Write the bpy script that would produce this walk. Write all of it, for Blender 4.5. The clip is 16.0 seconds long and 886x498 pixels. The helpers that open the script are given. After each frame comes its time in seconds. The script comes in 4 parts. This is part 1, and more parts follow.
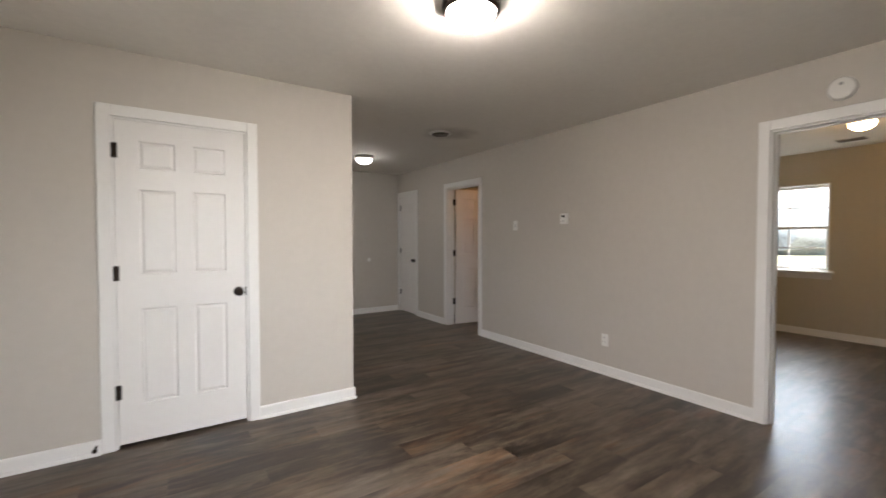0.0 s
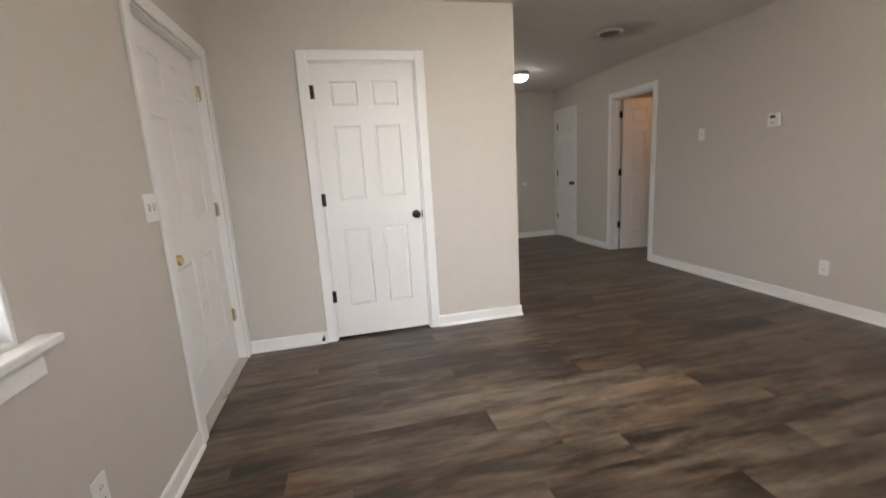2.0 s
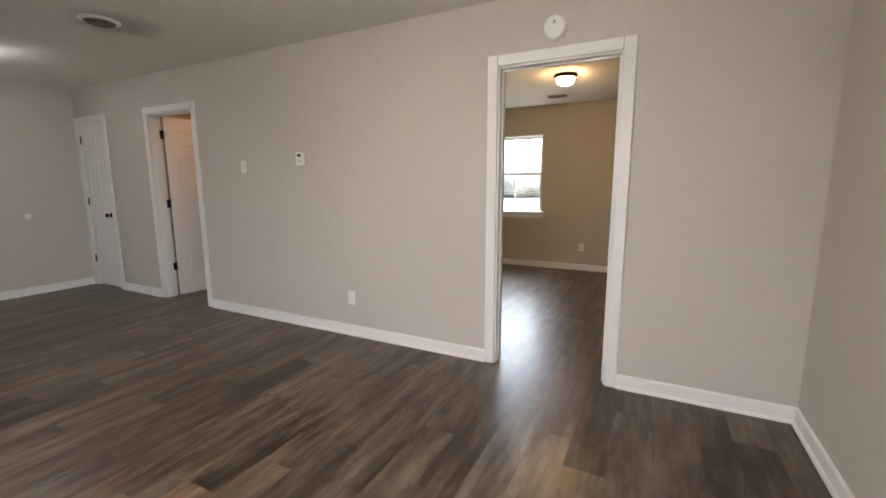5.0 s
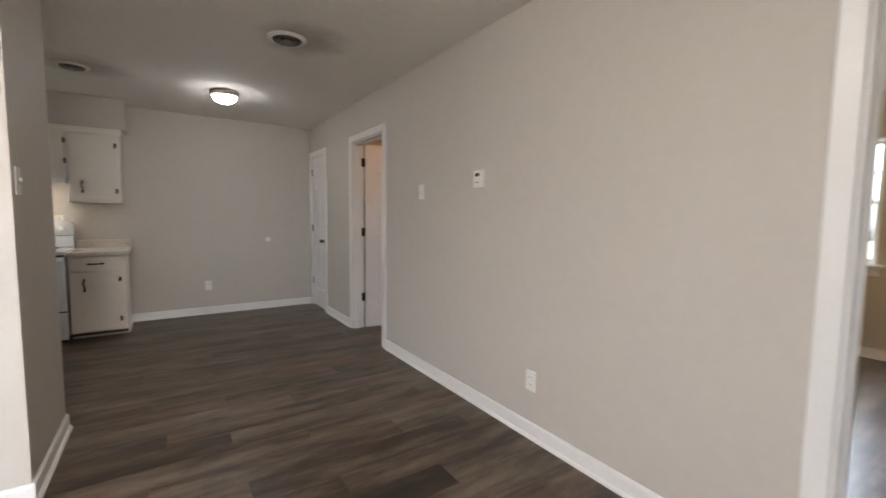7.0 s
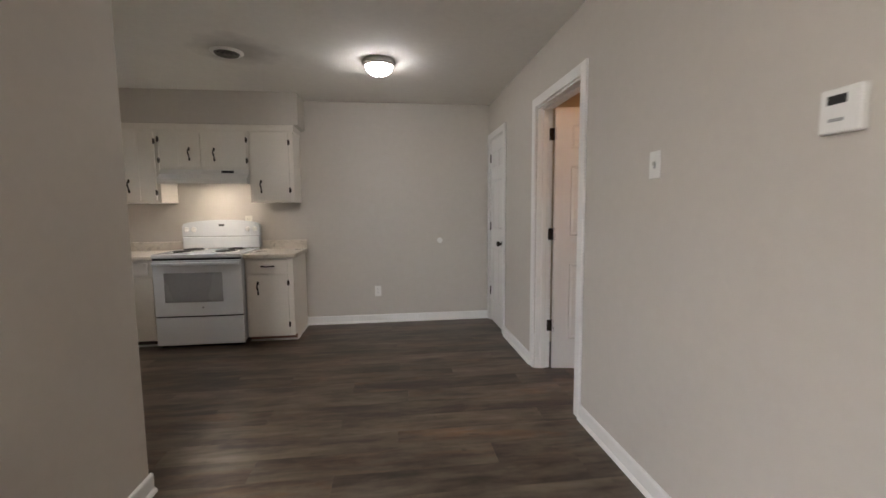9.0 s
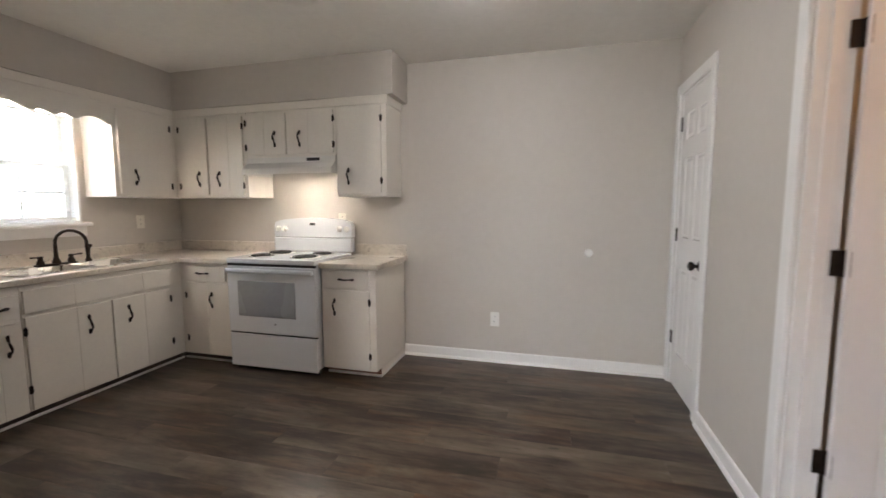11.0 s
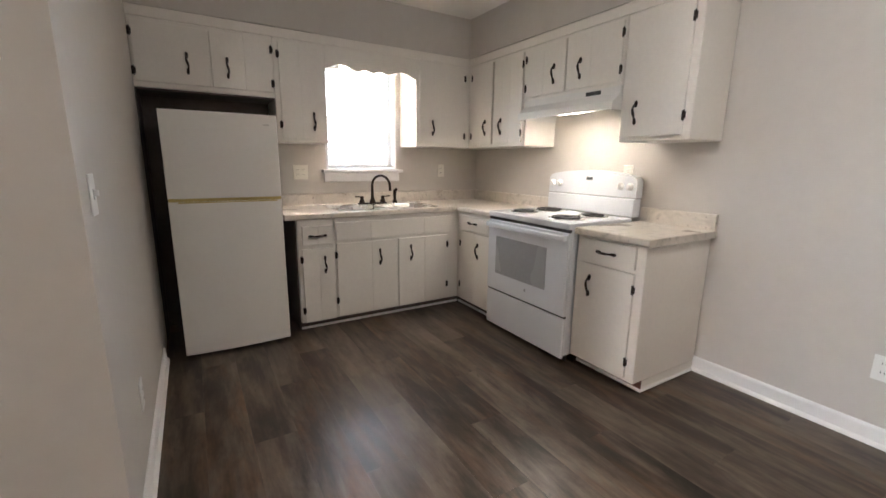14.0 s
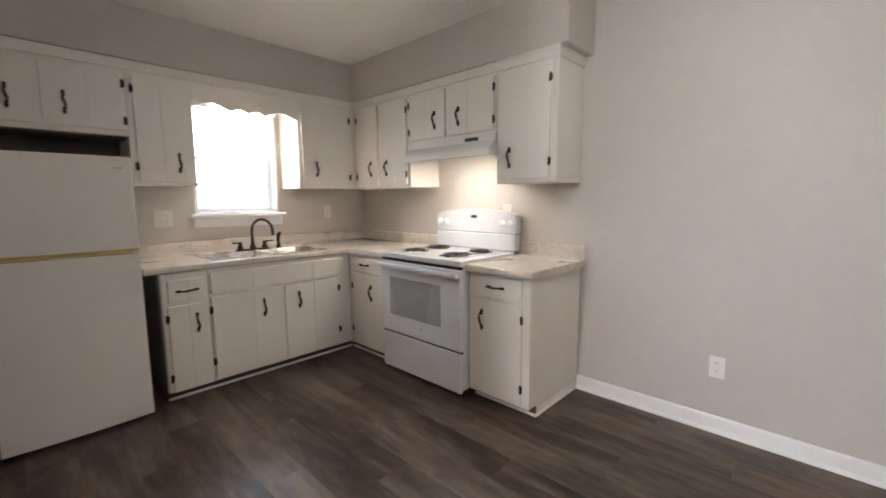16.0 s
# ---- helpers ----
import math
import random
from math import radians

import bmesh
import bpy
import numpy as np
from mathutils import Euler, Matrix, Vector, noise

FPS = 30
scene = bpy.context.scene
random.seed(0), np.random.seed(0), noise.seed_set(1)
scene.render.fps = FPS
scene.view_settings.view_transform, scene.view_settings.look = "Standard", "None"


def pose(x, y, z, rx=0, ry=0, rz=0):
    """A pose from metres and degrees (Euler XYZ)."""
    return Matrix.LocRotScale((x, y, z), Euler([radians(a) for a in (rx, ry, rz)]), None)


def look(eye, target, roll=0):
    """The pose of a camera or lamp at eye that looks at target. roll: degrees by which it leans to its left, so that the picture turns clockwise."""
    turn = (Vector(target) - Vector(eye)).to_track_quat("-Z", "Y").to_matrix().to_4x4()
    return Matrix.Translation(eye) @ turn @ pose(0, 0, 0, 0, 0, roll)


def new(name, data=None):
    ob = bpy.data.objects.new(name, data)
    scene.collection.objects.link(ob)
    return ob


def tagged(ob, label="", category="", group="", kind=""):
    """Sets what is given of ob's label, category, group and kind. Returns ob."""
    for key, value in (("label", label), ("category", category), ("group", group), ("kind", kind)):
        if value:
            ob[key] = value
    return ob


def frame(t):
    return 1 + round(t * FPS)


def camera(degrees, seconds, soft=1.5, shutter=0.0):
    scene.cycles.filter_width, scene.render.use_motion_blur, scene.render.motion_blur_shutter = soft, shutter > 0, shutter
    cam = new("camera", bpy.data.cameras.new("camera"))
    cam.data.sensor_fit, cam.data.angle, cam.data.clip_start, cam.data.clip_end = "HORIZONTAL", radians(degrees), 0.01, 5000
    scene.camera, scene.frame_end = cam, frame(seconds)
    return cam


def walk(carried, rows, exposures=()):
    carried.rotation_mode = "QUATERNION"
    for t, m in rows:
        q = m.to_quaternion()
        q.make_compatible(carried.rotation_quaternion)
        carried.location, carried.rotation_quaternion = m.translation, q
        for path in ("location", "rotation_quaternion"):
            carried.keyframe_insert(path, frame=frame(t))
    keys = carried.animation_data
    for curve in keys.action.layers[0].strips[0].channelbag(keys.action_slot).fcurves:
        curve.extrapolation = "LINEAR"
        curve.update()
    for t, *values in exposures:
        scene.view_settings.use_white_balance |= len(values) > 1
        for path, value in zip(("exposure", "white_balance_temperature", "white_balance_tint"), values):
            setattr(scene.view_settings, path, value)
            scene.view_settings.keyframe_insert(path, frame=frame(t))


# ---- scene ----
cam = camera(93.8, 16.0, soft=1.5, shutter=0.4)
PATH = [
    (0, (-1.244, -3.197, 1.302), (-0.145, -1.527, 1.249), 0.0),
    (0.5, (-1.297, -3.178, 1.296), (-0.472, -1.357, 1.232), -0.2),
    (1, (-1.334, -3.172, 1.303), (-0.77, -1.255, 1.205), -0.8),
    (1.5, (-1.356, -3.175, 1.299), (-0.955, -1.224, 1.115), -1.7),
    (2, (-1.366, -3.152, 1.258), (-0.934, -1.236, 0.88), -3.4),
    (2.5, (-1.377, -3.113, 1.203), (-0.692, -1.323, 0.632), -5.0),
    (3, (-1.347, -3.067, 1.17), (-0.257, -1.528, 0.504), -5.0),
    (3.5, (-1.287, -3.052, 1.185), (0.231, -1.9, 0.58), -3.0),
    (3.7, (-1.217, -3.094, 1.198), (0.42, -2.087, 0.645), -2.6),
    (5.8, (-0.03, -2.835, 1.3), (1.692, -1.83, 1.141), 0.5),
    (6, (0.071, -2.777, 1.296), (1.71, -1.641, 1.138), 0.7),
    (6.5, (0.309, -2.618, 1.285), (1.706, -1.195, 1.128), 0.8),
    (7, (0.505, -2.394, 1.259), (1.613, -0.736, 1.102), 0.7),
    (7.5, (0.681, -2.14, 1.269), (1.493, -0.32, 1.097), 0.4),
    (8, (0.836, -1.831, 1.262), (1.381, 0.085, 1.091), 0.2),
    (8.2, (0.887, -1.711, 1.264), (1.357, 0.225, 1.089), -0.0),
    (10.3, (1.316, -0.239, 1.271), (1.154, 1.745, 1.08), -0.5),
    (10.5, (1.319, -0.1, 1.274), (1.067, 1.874, 1.075), -0.5),
    (11, (1.37, 0.191, 1.267), (0.859, 2.114, 1.071), -0.1),
    (11.5, (1.422, 0.464, 1.254), (0.603, 2.28, 1.07), 0.1),
    (12, (1.383, 0.684, 1.234), (0.242, 2.318, 1.072), 0.5),
    (12.5, (1.323, 0.833, 1.26), (-0.106, 2.222, 1.094), 0.6),
    (13, (1.327, 0.92, 1.279), (-0.28, 2.095, 1.078), 0.7),
    (13.5, (1.355, 0.969, 1.257), (-0.318, 2.023, 0.956), 0.8),
    (14, (1.363, 0.981, 1.225), (-0.315, 1.992, 0.818), 0.7),
    (14.5, (1.358, 0.992, 1.185), (-0.299, 2.008, 0.712), 0.5),
    (15, (1.345, 0.99, 1.207), (-0.283, 2.08, 0.805), 0.2),
    (15.5, (1.333, 0.98, 1.248), (-0.208, 2.214, 0.931), -0.0),
    (16, (1.332, 0.976, 1.262), (-0.038, 2.414, 1.023), -0.4),
]
EXPOSURES = [(0, 3.45, 6850, 13), (1.5, 3.42, 6850, 13), (2.5, 3.5, 6900, 13), (3.5, 3.68, 6950, 14), (6.0, 3.95, 6650, 13), (8.2, 3.95, 6600, 12), (10.5, 4.5, 6750, 13), (11.0, 4.6, 6500, 13), (13.0, 4.85, 6350, 13), (14.5, 4.95, 6400, 13), (16, 4.85, 6350, 13)]
walk(cam, [(t, look(eye, target, roll)) for t, eye, target, roll in PATH], EXPOSURES)

# brightness of the sky, of the windows' daylight and of the lit fittings
SKY, DAY_L, DAY_S, DAY_K, DAY_B = 0.05, 4.4, 0.95, 3.0, 11.0
LAMP, LAMP_K, LAMP_W, HOOD, SINK = 15.5, 2.9, 7.0, 2.7, 6.0

# ---------------------------------------------------------------- world and light
world = bpy.data.worlds.new("sky")
scene.world = world
world.use_nodes = True
wn = world.node_tree.nodes
sky = wn.new("ShaderNodeTexSky")
sky.sky_type = "NISHITA"
sky.sun_disc = False
sky.sun_elevation = radians(64)
sky.sun_rotation = radians(153)
wn["Background"].inputs["Strength"].default_value = SKY
world.node_tree.links.new(sky.outputs[0], wn["Background"].inputs["Color"])
sun = new("sun", bpy.data.lights.new("sun", "SUN"))
sun.data.energy, sun.data.angle, sun.data.color = 1.5, radians(15), (1, 0.97, 0.92)
sun.matrix_world = look((3, -6, 14), (0, 0, 0))


def daylight(name, x, y0, y1, z0, z1, way, watts, tint=(0.90, 0.96, 1.0)):
    """Stands in for the sky's light in a window's opening."""
    a = new(name, bpy.data.lights.new(name, "AREA"))
    a.data.shape, a.data.size, a.data.size_y = "RECTANGLE", y1 - y0, z1 - z0
    a.data.energy, a.data.color = watts, tint
    a.matrix_world = look((x, (y0 + y1) / 2, (z0 + z1) / 2), (x + way, (y0 + y1) / 2, (z0 + z1) / 2))
    return a


k = daylight("daylight_living", -2.95, -3.80, -1.64, 0.70, 2.60, 1, DAY_L, (0.97, 0.97, 0.99))
k.data.spread = radians(125)
k.matrix_world = look((-2.95, -2.72, 1.95), (-2.95 + math.cos(radians(20)), -2.38, 1.95 - math.sin(radians(20))))
k = daylight("daylight_kitchen", -3.55, 1.35, 3.25, 0.60, 3.00, 1, DAY_K)
k.data.spread = radians(130)
k.matrix_world = look((-3.55, 2.30, 1.85), (-3.55 + math.cos(radians(32)), 2.30, 1.85 - math.sin(radians(32))))
k = daylight("daylight_bedroom", 7.15, -2.05, 0.05, 0.60, 3.00, -1, DAY_B, (0.80, 0.91, 1.0))
k.data.spread = radians(108)
k.matrix_world = look((7.15, -1.0, 1.85), (7.15 - math.cos(radians(52)), -1.0, 1.85 - math.sin(radians(52))))
front = new("daylight_front", bpy.data.lights.new("daylight_front", "AREA"))
front.data.shape, front.data.size, front.data.size_y = "RECTANGLE", 1.48, 1.13
front.data.energy, front.data.color = DAY_S, (0.88, 0.95, 1.0)
front.data.spread = radians(68)
front.matrix_world = look((-0.60, -4.20, 1.62), (-0.60, -4.20 + math.cos(radians(18)), 1.62 - math.sin(radians(18))))


# ---------------------------------------------------------------- materials
def material(name, colour, rough=0.5, metal=0.0, vary=0.06, scale=6.0, bump=0.0, bump_scale=120.0, emit=0.0, emit_colour=None, coat=0.0):
    """Principled surface with mottling at two scales, fine relief and uneven gloss."""
    m = bpy.data.materials.new(name)
    m.use_nodes = True
    t = m.node_tree
    n, l = t.nodes, t.links
    b = n["Principled BSDF"]
    b.inputs["Metallic"].default_value = metal
    b.inputs["Coat Weight"].default_value = coat
    co = n.new("ShaderNodeTexCoord")
    if vary:
        big, fine = n.new("ShaderNodeTexNoise"), n.new("ShaderNodeTexNoise")
        big.inputs["Scale"].default_value, big.inputs["Detail"].default_value = scale * 0.25, 3
        fine.inputs["Scale"].default_value, fine.inputs["Detail"].default_value = scale * 6, 4
        l.new(co.outputs["Object"], big.inputs["Vector"])
        l.new(co.outputs["Object"], fine.inputs["Vector"])
        both = n.new("ShaderNodeMath")
        both.operation = "ADD"
        l.new(big.outputs["Fac"], both.inputs[0])
        l.new(fine.outputs["Fac"], both.inputs[1])
        ramp = n.new("ShaderNodeMapRange")
        ramp.inputs["From Min"].default_value, ramp.inputs["From Max"].default_value = 0.6, 1.4
        ramp.inputs["To Min"].default_value, ramp.inputs["To Max"].default_value = 1 - vary, 1 + vary
        l.new(both.outputs[0], ramp.inputs["Value"])
        mix = n.new("ShaderNodeVectorMath")
        mix.operation = "SCALE"
        mix.inputs[0].default_value = colour
        l.new(ramp.outputs[0], mix.inputs["Scale"])
        l.new(mix.outputs[0], b.inputs["Base Color"])
        gloss = n.new("ShaderNodeMapRange")
        gloss.inputs["To Min"].default_value, gloss.inputs["To Max"].default_value = max(rough - 0.08, 0.02), min(rough + 0.08, 1)
        l.new(big.outputs["Fac"], gloss.inputs["Value"])
        l.new(gloss.outputs[0], b.inputs["Roughness"])
    else:
        b.inputs["Base Color"].default_value = (*colour, 1)
        b.inputs["Roughness"].default_value = rough
    if bump:
        tex, bp = n.new("ShaderNodeTexNoise"), n.new("ShaderNodeBump")
        tex.inputs["Scale"].default_value, tex.inputs["Detail"].default_value = bump_scale, 3
        bp.inputs["Strength"].default_value, bp.inputs["Distance"].default_value = bump, 0.002
        l.new(co.outputs["Object"], tex.inputs["Vector"])
        l.new(tex.outputs["Fac"], bp.inputs["Height"])
        l.new(bp.outputs[0], b.inputs["Normal"])
    if emit:
        b.inputs["Emission Color"].default_value = (*(emit_colour or colour), 1)
        b.inputs["Emission Strength"].default_value = emit
    return m


def plank_material():
    """Dark rustic vinyl plank: each board its own tone, long grain, knots and pale worn streaks."""
    m = bpy.data.materials.new("vinyl_plank")
    m.use_nodes = True
    t = m.node_tree
    n, l = t.nodes, t.links
    b = n["Principled BSDF"]
    co, info = n.new("ShaderNodeTexCoord"), n.new("ShaderNodeObjectInfo")
    shift = n.new("ShaderNodeVectorMath")
    shift.operation = "MULTIPLY_ADD"
    shift.inputs[1].default_value = (1, 1, 1)
    rnd = n.new("ShaderNodeVectorMath")
    rnd.operation = "SCALE"
    rnd.inputs[0].default_value = (37, 91, 13)
    l.new(info.outputs["Random"], rnd.inputs["Scale"])
    l.new(co.outputs["Object"], shift.inputs[0])
    l.new(rnd.outputs[0], shift.inputs[2])

    def grain(sx, sy, detail, dist=0.0):
        mp, tx = n.new("ShaderNodeMapping"), n.new("ShaderNodeTexNoise")
        mp.inputs["Scale"].default_value = (sx, sy, 1)
        tx.inputs["Scale"].default_value, tx.inputs["Detail"].default_value, tx.inputs["Distortion"].default_value = 1, detail, dist
        tx.inputs["Roughness"].default_value = 0.64
        l.new(shift.outputs[0], mp.inputs["Vector"])
        l.new(mp.outputs[0], tx.inputs["Vector"])
        return tx.outputs["Fac"]

    def math_node(op, p, q):
        k = n.new("ShaderNodeMath")
        k.operation = op
        for i, v in enumerate((p, q)):
            if isinstance(v, (int, float)):
                k.inputs[i].default_value = v
            else:
                l.new(v, k.inputs[i])
        return k.outputs[0]

    def spread(v, lo, hi, to_lo, to_hi):
        k = n.new("ShaderNodeMapRange")
        for nm, x in zip(("From Min", "From Max", "To Min", "To Max"), (lo, hi, to_lo, to_hi)):
            k.inputs[nm].default_value = x
        l.new(v, k.inputs["Value"])
        return k.outputs[0]

    def blend(fac, a, colour, kind="MIX"):
        k = n.new("ShaderNodeMix")
        k.data_type, k.blend_type = "RGBA", kind
        l.new(fac, k.inputs["Factor"])
        l.new(a, k.inputs["A"])
        k.inputs["B"].default_value = (*colour, 1)
        return k.outputs["Result"]

    def dice(w):
        k = n.new("ShaderNodeTexWhiteNoise")
        k.noise_dimensions = "1D"
        l.new(math_node("ADD", info.outputs["Random"], w), k.inputs["W"])
        return k.outputs["Value"]

    # worn patches, long streaks, fine saw lines
    broad, streak, fine = grain(1.9, 8, 5, 0.3), grain(1.7, 22, 6, 0.3), grain(9, 24, 5, 0.5)
    cross, rust, knot = grain(26, 12, 3, 0.2), grain(2.4, 9, 4, 0.5), grain(8, 20, 2, 0.5)
    total = math_node("ADD", math_node("MULTIPLY", broad, 0.64), math_node("MULTIPLY", streak, 0.25))
    total = math_node("ADD", total, math_node("MULTIPLY", fine, 0.11))
    total = math_node("ADD", total, spread(dice(0.0), 0, 1, -0.050, 0.045))
    tone = n.new("ShaderNodeValToRGB")
    e = tone.color_ramp.elements
    e[0].position, e[0].color = 0.34, (0.017, 0.012, 0.009, 1)
    e[1].position, e[1].color = 0.67, (0.190, 0.157, 0.125, 1)
    for at, c in ((0.42, (0.036, 0.026, 0.018, 1)), (0.49, (0.080, 0.059, 0.042, 1)), (0.57, (0.128, 0.100, 0.075, 1))):
        tone.color_ramp.elements.new(at).color = c
    l.new(total, tone.inputs["Fac"])
    skin = tone.outputs["Color"]
    rusty = math_node("MULTIPLY", spread(rust, 0.46, 0.64, 0, 1), spread(dice(3.7), 0.2, 1, 0.15, 1.0))
    skin = blend(rusty, skin, (1.12, 0.78, 0.54), "MULTIPLY")
    skin = blend(spread(cross, 0.52, 0.72, 0, 0.24), skin, (0.55, 0.52, 0.50), "MULTIPLY")
    skin = blend(spread(knot, 0.67, 0.76, 0, 0.55), skin, (0.020, 0.014, 0.010))
    l.new(skin, b.inputs["Base Color"])
    rr = n.new("ShaderNodeMapRange")
    rr.inputs["To Min"].default_value, rr.inputs["To Max"].default_value = 0.25, 0.38
    l.new(streak, rr.inputs["Value"])
    l.new(rr.outputs[0], b.inputs["Roughness"])
    b.inputs["Specular IOR Level"].default_value = 0.42
    bp = n.new("ShaderNodeBump")
    bp.inputs["Strength"].default_value, bp.inputs["Distance"].default_value = 0.16, 0.002
    l.new(grain(9, 130, 4, 0.4), bp.inputs["Height"])
    l.new(bp.outputs[0], b.inputs["Normal"])
    return m


def marble_material():
    """Cream laminate with grey-tan clouds and dark flecks."""
    m = material("counter_laminate", (0.62, 0.56, 0.48), 0.3, vary=0.10, scale=20)
    t = m.node_tree
    n, l = t.nodes, t.links
    b = n["Principled BSDF"]
    base = b.inputs["Base Color"].links[0].from_socket
    co = n["Texture Coordinate"]
    vein, fleck = n.new("ShaderNodeTexNoise"), n.new("ShaderNodeTexNoise")
    vein.inputs["Scale"].default_value, vein.inputs["Detail"].default_value, vein.inputs["Distortion"].default_value = 9, 6, 1.6
    fleck.inputs["Scale"].default_value, fleck.inputs["Detail"].default_value = 60, 2
    l.new(co.outputs["Object"], vein.inputs["Vector"])
    l.new(co.outputs["Object"], fleck.inputs["Vector"])
    rv, rf = n.new("ShaderNodeMapRange"), n.new("ShaderNodeMapRange")
    rv.inputs["From Min"].default_value, rv.inputs["From Max"].default_value = 0.52, 0.68
    rf.inputs["From Min"].default_value, rf.inputs["From Max"].default_value = 0.66, 0.74
    l.new(vein.outputs["Fac"], rv.inputs["Value"])
    l.new(fleck.outputs["Fac"], rf.inputs["Value"])
    m1, m2 = n.new("ShaderNodeMix"), n.new("ShaderNodeMix")
    m1.data_type = m2.data_type = "RGBA"
    l.new(rv.outputs[0], m1.inputs["Factor"])
    l.new(base, m1.inputs["A"])
    m1.inputs["B"].default_value = (0.48, 0.43, 0.36, 1)
    l.new(rf.outputs[0], m2.inputs["Factor"])
    l.new(m1.outputs["Result"], m2.inputs["A"])
    m2.inputs["B"].default_value = (0.20, 0.16, 0.12, 1)
    l.new(m2.outputs["Result"], b.inputs["Base Color"])
    return m


def glass_material():
    m = bpy.data.materials.new("window_glass")
    m.use_nodes = True
    b = m.node_tree.nodes["Principled BSDF"]
    b.inputs["Base Color"].default_value = (1, 1, 1, 1)
    b.inputs["Roughness"].default_value = 0.0
    b.inputs["IOR"].default_value = 1.1
    b.inputs["Transmission Weight"].default_value = 1.0
    return m


WALL = material("wall_paint", (0.56, 0.52, 0.47), 0.62, vary=0.03, scale=3, bump=0.25, bump_scale=260)
# the grey wall paint with the lamps' warm tint put into its colour
WALL_WARM = material("lamp_warmed_wall_paint", (0.51, 0.46, 0.36), 0.62, vary=0.03, scale=3, bump=0.25, bump_scale=260)
CEIL = material("ceiling_paint", (0.81, 0.785, 0.74), 0.8, vary=0.04, scale=4, bump=0.5, bump_scale=140)
TRIM = material("trim_paint", (0.80, 0.79, 0.77), 0.35, vary=0.02, scale=6, bump=0.08)
DOOR = material("door_paint", (0.78, 0.76, 0.74), 0.38, vary=0.02, scale=5, bump=0.12, bump_scale=200)
CAB = material("cabinet_paint", (0.80, 0.755, 0.685), 0.36, vary=0.035, scale=8, bump=0.15, bump_scale=90)
WHITE = material("white_enamel", (0.76, 0.775, 0.79), 0.22, vary=0.015, coat=0.3)
FRIDGE = material("fridge_enamel", (0.76, 0.73, 0.67), 0.42, vary=0.02, bump=0.3, bump_scale=420)
YELLOWED = material("yellowed_plastic", (0.55, 0.42, 0.14), 0.5, vary=0.2, scale=20)
PLASTIC = material("white_plastic", (0.80, 0.79, 0.76), 0.4, vary=0.01)
IVORY = material("ivory_plastic", (0.75, 0.72, 0.64), 0.4, vary=0.01)
BRONZE = material("oil_rubbed_bronze", (0.035, 0.025, 0.02), 0.38, metal=0.85, vary=0.2, scale=30)
BRASS = material("brass", (0.62, 0.48, 0.24), 0.25, metal=1.0, vary=0.1, scale=30)
NICKEL = material("brushed_nickel", (0.55, 0.52, 0.48), 0.3, metal=1.0, vary=0.08, scale=20)
STEEL = material("stainless_steel", (0.62, 0.60, 0.57), 0.27, metal=1.0, vary=0.06, scale=30)
HOOD_PAINT = material("hood_enamel", (0.77, 0.745, 0.70), 0.32, vary=0.02, coat=0.2)
BLACK = material("black_plastic", (0.012, 0.012, 0.012), 0.4, vary=0.1)
COIL = material("burner_coil", (0.02, 0.02, 0.02), 0.5, metal=0.4, vary=0.2, scale=40)
OVEN_GLASS = material("oven_glass", (0.36, 0.36, 0.36), 0.28, vary=0.05)
DARK = material("dark_brown", (0.090, 0.070, 0.060), 0.6, vary=0.25, scale=6, bump=0.2)
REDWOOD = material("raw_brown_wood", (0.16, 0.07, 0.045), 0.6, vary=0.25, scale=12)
DUSTY = material("dusty_metal", (0.22, 0.20, 0.18), 0.6, metal=0.2, vary=0.3, scale=30)
GREY = material("grey_marking", (0.35, 0.35, 0.35), 0.4, vary=0)
SUBFLOOR = material("subfloor", (0.02, 0.017, 0.015), 0.8, vary=0.1)
BLIND = material("blind_vinyl", (0.80, 0.79, 0.76), 0.45, vary=0.02)
# daylight glare and haze are put into these two outdoor colours
GRASS = material("daylight_paled_grass", (0.30, 0.29, 0.20), 0.9, vary=0.4, scale=4)
FOLIAGE = material("daylight_paled_foliage", (0.34, 0.34, 0.31), 0.9, vary=0.5, scale=0.6)


def dust_round(mat, spots):
    """Grey dust that air has blown onto the paint round the diffusers, uneven at its edge."""
    t = mat.node_tree
    n, l = t.nodes, t.links
    b, co = n["Principled BSDF"], n["Texture Coordinate"]
    base = b.inputs["Base Color"].links[0].from_socket
    ruff = n.new("ShaderNodeTexNoise")
    ruff.inputs["Scale"].default_value, ruff.inputs["Detail"].default_value = 7, 4
    l.new(co.outputs["Object"], ruff.inputs["Vector"])
    for x, y, r in spots:
        far = n.new("ShaderNodeVectorMath")
        far.operation = "DISTANCE"
        far.inputs[1].default_value = (x, y, 2.44)
        l.new(co.outputs["Object"], far.inputs[0])
        wob = n.new("ShaderNodeMath")
        wob.operation = "MULTIPLY_ADD"
        wob.inputs[1].default_value = 0.22
        l.new(ruff.outputs["Fac"], wob.inputs[0])
        l.new(far.outputs["Value"], wob.inputs[2])
        rg = n.new("ShaderNodeMapRange")
        rg.inputs["From Min"].default_value, rg.inputs["From Max"].default_value = r + 0.11, r + 0.34
        rg.inputs["To Min"].default_value, rg.inputs["To Max"].default_value = 0.55, 0.0
        l.new(wob.outputs[0], rg.inputs["Value"])
        mx = n.new("ShaderNodeMix")
        mx.data_type = "RGBA"
        l.new(rg.outputs[0], mx.inputs["Factor"])
        l.new(base, mx.inputs["A"])
        mx.inputs["B"].default_value = (0.22, 0.20, 0.18, 1)
        base = mx.outputs["Result"]
    l.new(base, b.inputs["Base Color"])


